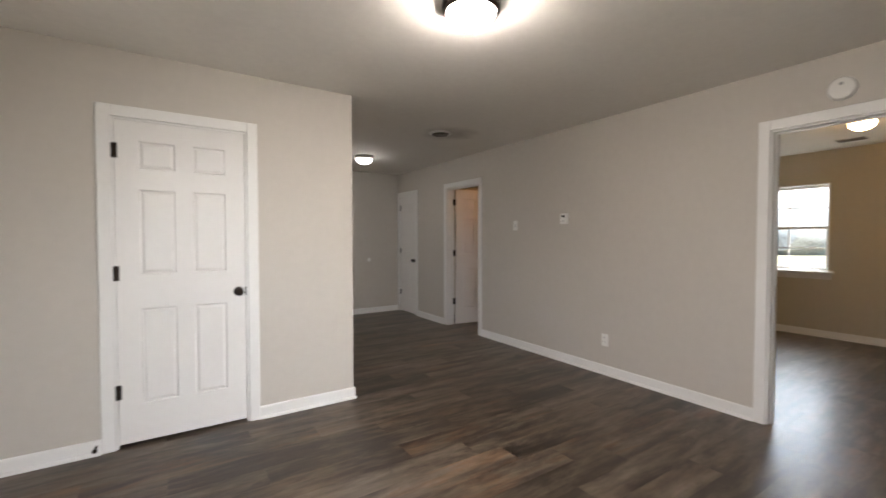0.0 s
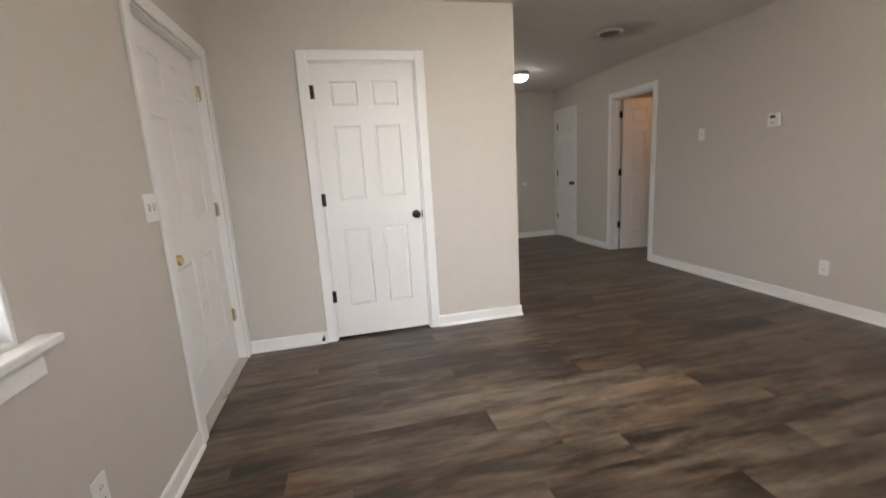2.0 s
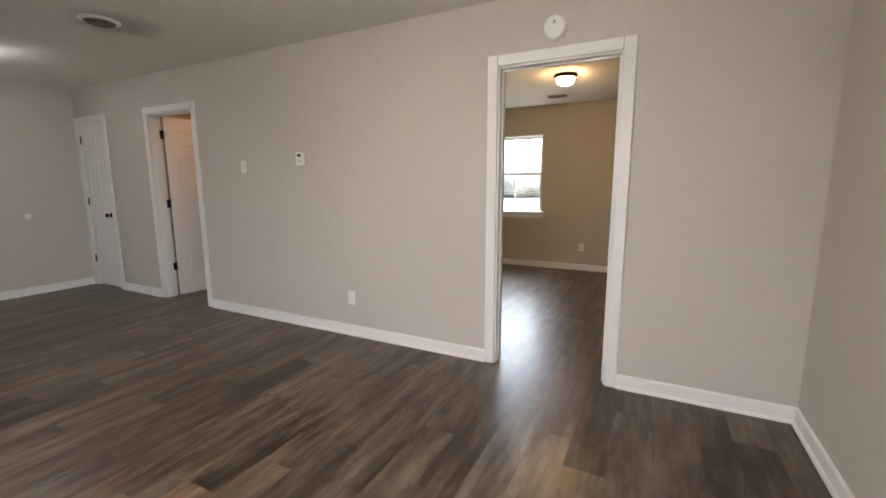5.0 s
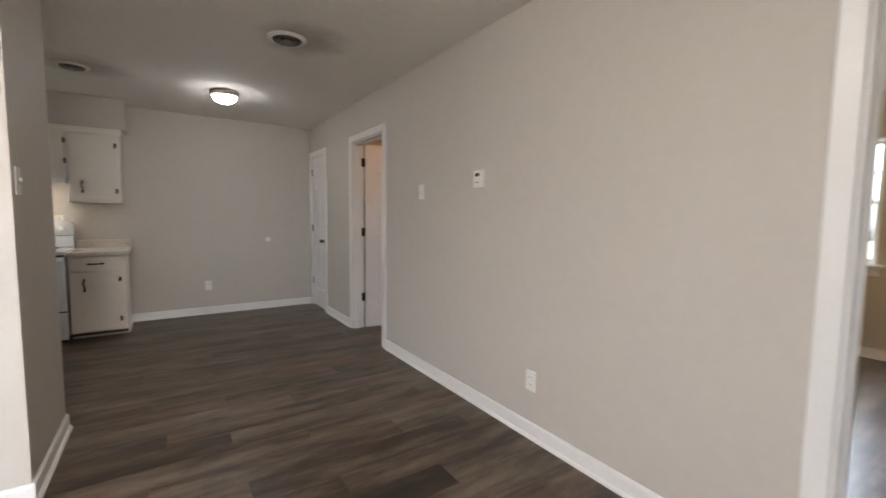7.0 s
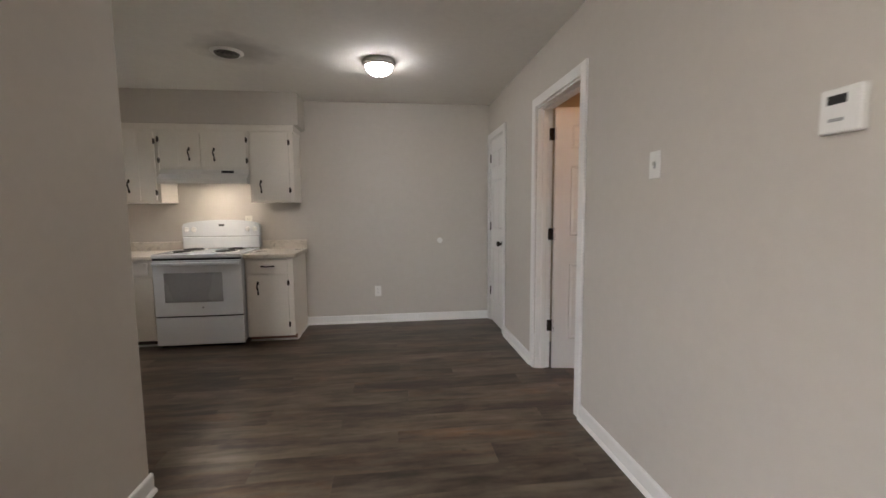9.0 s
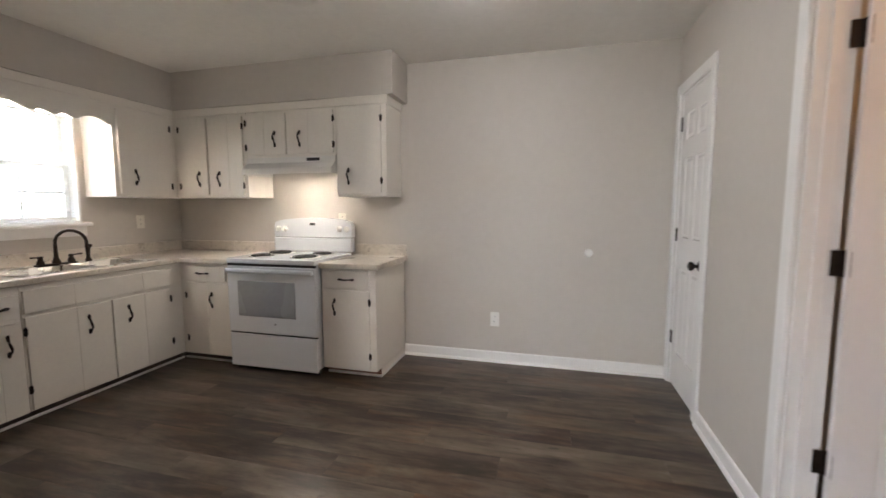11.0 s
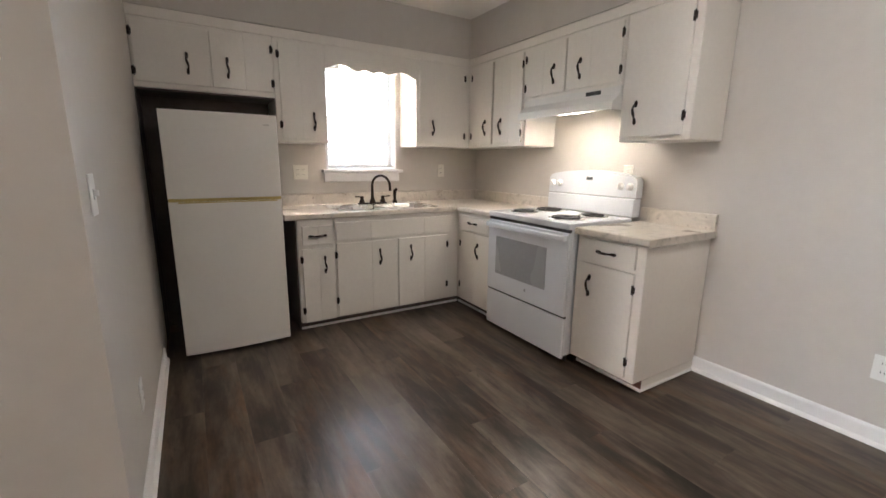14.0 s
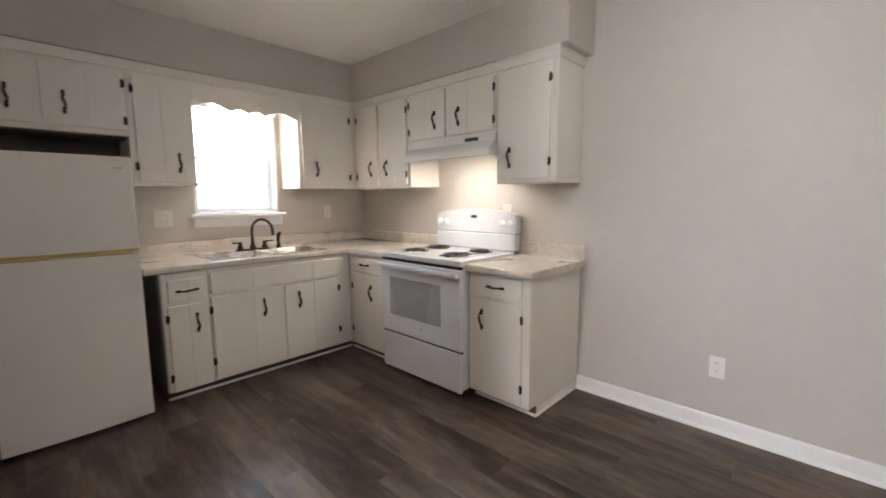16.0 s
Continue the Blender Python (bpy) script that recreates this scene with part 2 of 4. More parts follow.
dust_round(CEIL, ((1.33, 0.57, 0.10), (0.00, 2.12, 0.10)))
GLASS = glass_material()
PLANK = plank_material()
MARBLE = marble_material()
DOME_COOL = material("lit_glass_dome", (0.9, 0.88, 0.84), 0.3, vary=0, emit=LAMP, emit_colour=(1.0, 0.93, 0.88))
DOME_KITCHEN = material("lit_kitchen_dome", (0.9, 0.88, 0.84), 0.3, vary=0, emit=LAMP_K, emit_colour=(0.98, 0.97, 0.97))
DOME_WARM = material("lit_amber_dome", (0.9, 0.8, 0.6), 0.3, vary=0, emit=LAMP_W, emit_colour=(1.0, 0.63, 0.28))
DOME_HALL = material("lit_hall_dome", (0.9, 0.7, 0.5), 0.3, vary=0, emit=LAMP_W * 0.30, emit_colour=(1.0, 0.50, 0.20))
LENS = material("lit_hood_lens", (0.9, 0.85, 0.7), 0.3, vary=0, emit=HOOD, emit_colour=(1.0, 0.90, 0.77))
TUBE = material("lit_tube", (0.9, 0.9, 0.85), 0.3, vary=0, emit=SINK, emit_colour=(1.0, 0.86, 0.75))


# ---------------------------------------------------------------- mesh helpers
def mesh_object(name, bm, mat):
    me = bpy.data.meshes.new(name)
    bmesh.ops.recalc_face_normals(bm, faces=bm.faces)
    bm.to_mesh(me)
    bm.free()
    me.materials.append(mat)
    return new(name, me)


def smooth(ob, degrees=35):
    me = ob.data
    for p in me.polygons:
        p.use_smooth = True
    me.set_sharp_from_angle(angle=radians(degrees))
    return ob


def part(name, bm, mat, parent=None, label="", soft=False):
    """Links a bmesh, whose points are in world metres, as one mesh under parent."""
    ob = mesh_object(name, bm, mat)
    if soft:
        smooth(ob)
    if parent is not None:
        ob.parent = parent
        ob.matrix_parent_inverse = base_of(parent).inverted()
    if label:
        ob["label"] = label
    return ob


def base_of(ob):
    m = ob.matrix_basis.copy()
    if ob.parent is not None:
        m = base_of(ob.parent) @ ob.matrix_parent_inverse @ m
    return m


def thing(name, x, y, z, label, category, group="", kind=""):
    ob = new(name)
    ob.empty_display_size = 0.1
    ob.location = (x, y, z)
    return tagged(ob, label, category, group, kind)


def bx(bm, x0, x1, y0, y1, z0, z1, bevel=0.0, segments=1):
    """A box, its edges rounded by bevel."""
    b = bmesh.new()
    bmesh.ops.create_cube(b, size=1, matrix=Matrix.Translation(((x0 + x1) / 2, (y0 + y1) / 2, (z0 + z1) / 2)) @ Matrix.Diagonal((abs(x1 - x0), abs(y1 - y0), abs(z1 - z0), 1)))
    if bevel:
        bmesh.ops.bevel(b, geom=b.edges[:], offset=bevel, segments=segments, profile=0.5, affect="EDGES")
    merge(bm, b)
    return bm


def merge(bm, b, m=None):
    if m is not None:
        bmesh.ops.transform(b, matrix=m, verts=b.verts)
    b.verts.index_update()
    vs = [bm.verts.new(v.co) for v in b.verts]
    for f in b.faces:
        bm.faces.new([vs[v.index] for v in f.verts])
    b.free()


def box_bm(*a, **k):
    return bx(bmesh.new(), *a, **k)


def lathe(bm, profile, m=None, n=24):
    """Turns (radius, height) points about z, then lays them by m."""
    b = bmesh.new()
    rings = []
    for r, z in profile:
        if r < 1e-5:
            rings.append([b.verts.new((0, 0, z))])
        else:
            rings.append([b.verts.new((r * math.cos(2 * math.pi * i / n), r * math.sin(2 * math.pi * i / n), z)) for i in range(n)])
    for p, q in zip(rings, rings[1:]):
        for i in range(n):
            j = (i + 1) % n
            ids = [p[i % len(p)], p[j % len(p)], q[j % len(q)], q[i % len(q)]]
            ids = [v for k, v in enumerate(ids) if v not in ids[:k]]
            if len(ids) > 2:
                b.faces.new(ids)
    merge(bm, b, m)
    return bm


def tube(bm, points, radius, n=10):
    """A round bar along points; radius is one number or one for each point."""
    pts = [Vector(p) for p in points]
    rad = [radius] * len(pts) if isinstance(radius, (int, float)) else radius
    rings, side = [], None
    for i, p in enumerate(pts):
        d = (pts[min(i + 1, len(pts) - 1)] - pts[max(i - 1, 0)]).normalized()
        if side is None:
            side = d.orthogonal().normalized()
        side = (side - d * side.dot(d)).normalized()
        up = d.cross(side)
        rings.append([bm.verts.new(p + rad[i] * (math.cos(2 * math.pi * k / n) * side + math.sin(2 * math.pi * k / n) * up)) for k in range(n)])
    for a, c in zip(rings, rings[1:]):
        for k in range(n):
            bm.faces.new([a[k], a[(k + 1) % n], c[(k + 1) % n], c[k]])
    bm.faces.new(rings[0][::-1])
    bm.faces.new(rings[-1])
    return bm


def prism(bm, outline, axis, a, c):
    """Extrudes an outline of (u, v) from a to c along axis x (u=y, v=z), y (u=x, v=z) or z (u=x, v=y)."""
    put = {"x": lambda u, v, w: (w, u, v), "y": lambda u, v, w: (u, w, v), "z": lambda u, v, w: (u, v, w)}[axis]
    p = [bm.verts.new(put(u, v, a)) for u, v in outline]
    q = [bm.verts.new(put(u, v, c)) for u, v in outline]
    for i in range(len(p)):
        j = (i + 1) % len(p)
        bm.faces.new([p[i], p[j], q[j], q[i]])
    bm.faces.new(p[::-1])
    bm.faces.new(q)
    return bm


def wall_bm(axis, a, c, u0, u1, v0, v1, holes=()):
    """A wall from a to c along its thickness axis (x or y), over u and z, with rectangular openings cut through it."""
    bm = bmesh.new()
    us = sorted({u0, u1, *(h for o in holes for h in o[:2])})
    vs = sorted({v0, v1, *(h for o in holes for h in o[2:])})
    us, vs = [u for u in us if u0 <= u <= u1], [v for v in vs if v0 <= v <= v1]
    put = (lambda w, u, v: (w, u, v)) if axis == "x" else (lambda w, u, v: (u, w, v))
    got = {}

    def vert(w, u, v):
        key = (w, u, v)
        if key not in got:
            got[key] = bm.verts.new(put(w, u, v))
        return got[key]

    def solid(i, j):
        if not (0 <= i < len(us) - 1 and 0 <= j < len(vs) - 1):
            return False
        u, v = (us[i] + us[i + 1]) / 2, (vs[j] + vs[j + 1]) / 2
        return not any(o[0] < u < o[1] and o[2] < v < o[3] for o in holes)

    for i in range(len(us) - 1):
        for j in range(len(vs) - 1):
            if not solid(i, j):
                continue
            p, q, r, s = us[i], us[i + 1], vs[j], vs[j + 1]
            for w in (a, c):
                bm.faces.new([vert(w, p, r), vert(w, q, r), vert(w, q, s), vert(w, p, s)])
            for di, dj, e, f in ((-1, 0, (p, r), (p, s)), (1, 0, (q, r), (q, s)), (0, -1, (p, r), (q, r)), (0, 1, (p, s), (q, s))):
                if not solid(i + di, j + dj):
                    bm.faces.new([vert(a, *e), vert(a, *f), vert(c, *f), vert(c, *e)])
    return bm


def structure(name, bm, mat, label=""):
    return tagged(part(name, bm, mat, None, label), kind="structure")


# ---------------------------------------------------------------- plan
W, WL, E, N, S, H = -2.21, -2.17, 2.21, 3.52, -3.77, 2.44
CE = -0.014            # end face of the coat closet
CB = 0.735            # kitchen face of the coat closet
BE = 5.90             # far wall of the bedroom
D1, D2, D3, DC, DF = (-2.80, -2.04), (1.170, 1.94), (2.87, 3.45), (-1.54, -0.785), (-1.045, -0.078)
DH = 2.04             # head of the door openings

structure("wall_south", wall_bm("y", S - 0.15, S, WL - 0.15, BE + 0.15, 0, H, [(-1.35, 0.15, 0.90, 2.05)]), WALL, "plain grey painted wall with white baseboard")
structure("wall_north", wall_bm("y", N, N + 0.15, W - 0.15, BE + 0.15, 0, H), WALL, "grey painted kitchen wall above white baseboard")
LW = (-3.45, -1.99, 0.90, 2.06)
KW = (1.97, 2.62, 1.155, 2.02)
BW = (-1.46, -0.56, 0.86, 2.02)
structure("wall_west_living", wall_bm("x", WL - 0.15, WL, S, 0.05, 0, H, [(*DF, 0, DH), LW]), WALL, "grey painted outer wall with front door and window")
structure("wall_west_kitchen", wall_bm("x", W - 0.15, W, 0.05, N, 0, H, [KW]), WALL, "grey painted kitchen wall with window over the sink")
structure("wall_east", wall_bm("x", E, E + 0.12, S, N, 0, H, [(*D1, 0, DH), (*D2, 0, DH), (*D3, 0, DH)]), WALL, "long grey painted wall with three doorways")
structure("wall_closet_front", wall_bm("y", 0, 0.1, WL, CE, 0, H, [(*DC, 0, DH)]), WALL, "grey painted closet wall with a white door")
structure("wall_closet_end", wall_bm("x", CE - 0.1, CE, 0.1, CB, 0, H), WALL, "grey painted end of the closet")
structure("wall_closet_back", wall_bm("y", CB - 0.1, CB, W, CE - 0.1, 0, H), WALL, "grey painted back of the closet beside the fridge")
structure("wall_bedroom_far", wall_bm("x", BE, BE + 0.15, S, N, 0, H, [BW]), WALL_WARM, "grey bedroom wall with window, coloured warm as by lamplight")
structure("wall_bedroom_side", wall_bm("y", 0.80, 0.90, E + 0.12, BE, 0, H), WALL_WARM, "grey bedroom side wall, coloured warm as by lamplight")
structure("wall_hall_end", wall_bm("x", 3.55, 3.65, 0.90, N, 0, H), WALL_WARM, "grey wall of the small hall, coloured warm as by lamplight")
structure("wall_pantry", wall_bm("y", 2.55, 2.65, E + 0.12, 3.55, 0, H), WALL_WARM, "grey wall behind the pantry door, coloured warm as by lamplight")

bm = box_bm(W - 0.15, BE + 0.15, S - 0.12, N + 0.15, H, H + 0.12)
structure("ceiling", bm, CEIL, "lightly textured white painted ceiling")
structure("ground", box_bm(-400, 400, -400, 400, -0.75, -0.62), GRASS, "grass round the house, paled as by strong daylight")
bm = bmesh.new()
for i in range(140):
    a = random.uniform(0, 2 * math.pi)
    r = random.uniform(62, 80)
    s = random.uniform(2.5, 5.5)
    m = Matrix.Translation((r * math.cos(a), r * math.sin(a), s * 0.5)) @ Matrix.Diagonal((s, s, s * random.uniform(0.9, 1.5), 1))
    b = bmesh.new()
    bmesh.ops.create_icosphere(b, subdivisions=2, radius=1)
    for v in b.verts:
        v.co *= 1 + 0.35 * noise.noise(v.co * 3 + Vector((i, 0, 0)))
    merge(bm, b, m)
structure("backdrop", bm, FOLIAGE, "distant line of trees, paled as by hazy daylight")


# ---------------------------------------------------------------- baseboards
def baseboard(axis, face, out, u0, u1, mat=TRIM):
    """Board with a rounded top and a shoe moulding; out is +1 or -1, the way it stands off the wall."""
    p = [(0, 0), (0.026, 0), (0.024, 0.010), (0.018, 0.017), (0.0125, 0.020), (0.0125, 0.076), (0.010, 0.084), (0.005, 0.089), (0, 0.090)]
    outline = [(face + out * (a + 0.0005), b) for a, b in p]
    bm = bmesh.new()
    prism(bm, outline, axis, u0, u1)
    return structure("baseboard", bm, mat, "white painted baseboard with shoe moulding")


CW = 0.066            # casing width
baseboard("x", 0, -1, WL, DC[0] - CW)
baseboard("x", 0, -1, DC[1] + CW, CE + 0.0125)
baseboard("y", CE, 1, -0.0125, CB + 0.0125)
baseboard("x", CB, 1, -1.56, CE)
baseboard("y", E, -1, S, D1[0] - CW)
baseboard("y", E, -1, D1[1] + CW, D2[0] - CW)
baseboard("y", E, -1, D2[1] + CW, D3[0] - CW)
baseboard("x", N, -1, 0.1425, E)
baseboard("x", S, 1, WL, E)
baseboard("y", WL, 1, S, DF[0] - CW)
baseboard("y", BE, -1, S, 0.80)
baseboard("x", S, 1, E + 0.12, BE)


# ---------------------------------------------------------------- doors
def casing(parent, axis, face, out, u0, u1, top):
    """Jamb liner and flat boards round an opening."""
    for a, c, z0, z1 in ((u0 - CW, u0 + 0.004, 0, top + CW), (u1 - 0.004, u1 + CW, 0, top + CW), (u0 + 0.0045, u1 - 0.0045, top - 0.004, top + CW - 0.001)):
        f0, f1 = sorted((face + out * 0.0005, face + out * 0.018))
        b = box_bm(f0, f1, a, c, z0, z1, bevel=0.004) if axis == "x" else box_bm(a, c, f0, f1, z0, z1, bevel=0.004)
        part("casing", b, TRIM, parent)


def jamb(parent, axis, f0, f1, u0, u1, top):
    for a, c, z0, z1 in ((u0, u0 + 0.016, 0, top), (u1 - 0.016, u1, 0, top), (u0 + 0.0165, u1 - 0.0165, top - 0.016, top)):
        b = box_bm(f0, f1, a, c, z0, z1, bevel=0.002) if axis == "x" else box_bm(a, c, f0, f1, z0, z1, bevel=0.002)
        part("jamb", b, TRIM, parent)


def stop_strip(parent, axis, f0, f1, u0, u1, top):
    for a, c, z0, z1 in ((u0 + 0.0165, u0 + 0.028, 0, top - 0.017), (u1 - 0.028, u1 - 0.0165, 0, top - 0.017), (u0 + 0.0285, u1 - 0.0285, top - 0.029, top - 0.0165)):
        b = box_bm(f0, f1, a, c, z0, z1, bevel=0.002) if axis == "x" else box_bm(a, c, f0, f1, z0, z1, bevel=0.002)
        part("door_stop_strip", b, TRIM, parent)


def panel_door_bm(w, h, t=0.035):
    """Six-panel moulded door, x from 0 to w, y from 0 (front) to t, z from 0 to h."""
    st = 0.165 * w
    mid = 0.135 * w
    pw = (w - 2 * st - mid) / 2
    xs = [0, st, st + pw, st + pw + mid, w - st, w]
    zs = [0, 0.118 * h, 0.415 * h, 0.522 * h, 0.785 * h, 0.848 * h, 0.934 * h, h]
    bm = bmesh.new()
    for y, flip in ((0, False), (t, True)):
        grid = [[bm.verts.new((x, y, z)) for z in zs] for x in xs]
        panels = []
        for i in range(5):
            for j in range(7):
                f = bm.faces.new([grid[i][j], grid[i + 1][j], grid[i + 1][j + 1], grid[i][j + 1]][:: -1 if flip else 1])
                if i in (1, 3) and j in (1, 3, 5):
                    panels.append(f)
        bm.normal_update()
        for f in panels:
            bmesh.ops.inset_individual(bm, faces=[f], thickness=0.010, depth=-0.009)
            bmesh.ops.inset_individual(bm, faces=[f], thickness=0.006, depth=0.0)
            bmesh.ops.inset_individual(bm, faces=[f], thickness=0.022, depth=0.007)
    edges = [e for e in bm.edges if e.is_boundary]
    bmesh.ops.bridge_loops(bm, edges=edges)
    return bm


def knob_bm(m):
    """Round door knob on a rosette, standing along +z of m."""
    return lathe(bmesh.new(), [(0, 0), (0.032, 0), (0.032, 0.004), (0.026, 0.009), (0.011, 0.012), (0.010, 0.026), (0.020, 0.033), (0.027, 0.042), (0.028, 0.050), (0.024, 0.058), (0.014, 0.063), (0, 0.064)], m)


def hinge_bm(axis, x, y, z, w=0.020, h=0.09):
    """Butt hinge: two leaves and a knuckle."""
    bm = bmesh.new()
    if axis == "x":
        bx(bm, x - 0.002, x + 0.002, y - w, y + w, z - h / 2, z + h / 2, 0.001)
    else:
        bx(bm, x - w, x + w, y - 0.002, y + 0.002, z - h / 2, z + h / 2, 0.001)
    lathe(bm, [(0, -h / 2 - 0.004), (0.006, -h / 2), (0.0065, 0), (0.006, h / 2), (0, h / 2 + 0.004)], Matrix.Translation((x, y, z)), 10)
    return bm


def leaf(name, w, m, label, mat=DOOR):
    b = panel_door_bm(w, 2.015)
    bmesh.ops.transform(b, matrix=m, verts=b.verts)
    return structure(name, b, mat, label)


LEAF_Z = 0.012
# closet door, shut, facing the living room
d = leaf("door_1", DC[1] - DC[0] - 0.038, pose(DC[0] + 0.019, 0.008, 0.022), "shut white six-panel closet door with dark bronze knob")
casing(d, "y", 0, -1, *DC, DH)
jamb(d, "y", 0.001, 0.1, *DC, DH)
for z in (0.35, 1.085, 1.835):
    part("hinge", hinge_bm("y", DC[0] + 0.014, 0.002, z), BRONZE, d, "dark bronze hinge", True)
part("door_knob", knob_bm(pose(-0.848, 0.008, 0.93, 90)), BRONZE, d, "dark bronze knob", True)
part("latch_plate", box_bm(DC[1] - 0.022, DC[1] - 0.014, -0.001, 0.004, 0.90, 0.96, 0.001), BRONZE, d)
# spring stop on the baseboard by the closet door
b = bmesh.new()
tube(b, [(-1.63, -0.013, 0.055), (-1.63, -0.075, 0.055)], 0.006)
lathe(b, [(0, 0), (0.012, 0), (0.012, 0.014), (0, 0.016)], pose(-1.63, -0.072, 0.055, 90))
tagged(part("door_stop", b, BRONZE, None, "", True), "small dark spring door stop on the baseboard", "door stop")

# pantry door, shut
d = leaf("door_2", D3[1] - D3[0] - 0.038, pose(E + 0.008, D3[1] - 0.019, LEAF_Z, 0, 0, -90), "shut white six-panel pantry door with dark knob")
casing(d, "x", E, -1, *D3, DH)
jamb(d, "x", E + 0.001, E + 0.12, *D3, DH)
for z in (0.345, 1.08, 1.835):
    part("hinge", hinge_bm("x", E + 0.001, D3[1] - 0.014, z), BRONZE, d, "dark bronze hinge", True)
part("door_knob", knob_bm(pose(E + 0.008, 2.945, 0.918, 0, -90)), BRONZE, d, "dark bronze knob", True)

# hall door, swung open into the hall
hx, hy = E + 0.130, D2[1] - 0.026
d = leaf("door_3", D2[1] - D2[0] - 0.038, pose(hx, hy, LEAF_Z, 0, 0, -9) @ pose(0, -0.035, 0), "open white six-panel hall door on dark hinges")
casing(d, "x", E, -1, *D2, DH)
jamb(d, "x", E + 0.001, E + 0.12, *D2, DH)
stop_strip(d, "x", E + 0.04, E + 0.075, *D2, DH)
for z in (0.35, 1.075, 1.835):
    b = bmesh.new()
    bx(b, hx - 0.040, hx - 0.002, hy - 0.003, hy + 0.001, z - 0.045, z + 0.045, 0.0015)
    bx(b, hx - 0.001, hx + 0.003, hy - 0.036, hy - 0.002, z - 0.045, z + 0.045, 0.0015)
    lathe(b, [(0, -0.05), (0.007, -0.046), (0.007, 0.046), (0, 0.05)], Matrix.Translation((hx, hy - 0.004, z)), 10)
    part("hinge", b, BRONZE, d, "dark bronze hinge", True)

# cased doorway to the bedroom
d = thing("door_4", E, sum(D1) / 2, 0, "white cased doorway open to the bedroom", "doorway", kind="structure")
casing(d, "x", E, -1, *D1, DH)
jamb(d, "x", E + 0.001, E + 0.12, *D1, DH)
stop_strip(d, "x", E + 0.04, E + 0.075, *D1, DH)

# front door, shut, set back in its frame
d = leaf("door_5", DF[1] - DF[0] - 0.038, pose(WL - 0.052, DF[0] + 0.019, LEAF_Z, 0, 0, 90), "shut white panelled front door with brass knob")
casing(d, "x", WL, 1, *DF, DH)
jamb(d, "x", WL - 0.15, WL - 0.001, *DF, DH)
for z in (0.34, 1.08, 1.82):
    part("hinge", hinge_bm("y", WL - 0.047, DF[1] - 0.014, z), BRASS, d, "brass hinge", True)
part("door_knob", knob_bm(pose(WL - 0.052, -0.955, 0.90, 0, 90)), BRASS, d, "polished brass knob", True)
part("threshold", box_bm(WL - 0.10, WL + 0.01, DF[0] + 0.017, DF[1] - 0.017, 0.001, 0.014, 0.004), NICKEL, d, "worn metal threshold")


# ---------------------------------------------------------------- windows
def window(name, axis_x, inward, y0, y1, z0, z1, depth, sill, muntin_v, muntin_h, label, horn=0.05, upper_plain=False):
    """Double-hung white window in an x-facing wall; inward is +1 when the room lies towards +x."""
    w = thing(name, axis_x, (y0 + y1) / 2, z0, label, "window", kind="structure")

    def xr(a, c):
        return sorted((axis_x + inward * a, axis_x + inward * c))

    for a, c, p, q in ((y0, y0 + 0.014, z0, z1), (y1 - 0.014, y1, z0, z1), (y0 + 0.0145, y1 - 0.0145, z1 - 0.014, z1), (y0 + 0.0145, y1 - 0.0145, z0, z0 + 0.014)):
        part("jamb", box_bm(*xr(-0.15, -0.001), a, c, p, q, bevel=0.002), TRIM, w)
    mid = (z0 + z1) / 2
    for k, (p, q, off) in enumerate(((z0 + 0.015, mid + 0.02, depth), (mid - 0.02, z1 - 0.015, depth + 0.034))):
        fr = 0.036
        a, c = y0 + 0.016, y1 - 0.016
        sash = part("sash", box_bm(*xr(-off - 0.03, -off), a, a + fr, p, q, bevel=0.003), TRIM, w)
        for r in ((c - fr, c, p, q), (a + fr + 0.0005, c - fr - 0.0005, p, p + fr), (a + fr + 0.0005, c - fr - 0.0005, q - fr, q)):
            part("rail", box_bm(*xr(-off - 0.03, -off), *r, bevel=0.003), TRIM, sash)
        if k and upper_plain:
            muntin_v = muntin_h = 0
        for i in range(muntin_v):
            y = a + fr + (c - a - 2 * fr) * (i + 1) / (muntin_v + 1)
            part("muntin", box_bm(*xr(-off - 0.024, -off - 0.006), y - 0.008, y + 0.008, p + fr, q - fr), TRIM, sash)
        for i in range(muntin_h):
            z = p + fr + (q - p - 2 * fr) * (i + 1) / (muntin_h + 1)
            part("muntin", box_bm(*xr(-off - 0.0235, -off - 0.0065), a + fr, c - fr, z - 0.008, z + 0.008), TRIM, sash)
        g = part("pane", box_bm(*xr(-off - 0.018, -off - 0.012), a + fr - 0.004, c - fr + 0.004, p + fr - 0.004, q - fr + 0.004), GLASS, sash)
        g.visible_shadow = False
    if sill:
        part("window_sill", box_bm(*xr(0.0005, 0.06), y0 - horn, y1 + horn, z0 - 0.022, z0 + 0.004, bevel=0.006, segments=2), TRIM, w)
        part("apron", box_bm(*xr(0.0005, 0.018), y0 - horn + 0.02, y1 + horn - 0.02, z0 - 0.10, z0 - 0.0225, bevel=0.004), TRIM, w)
    return w


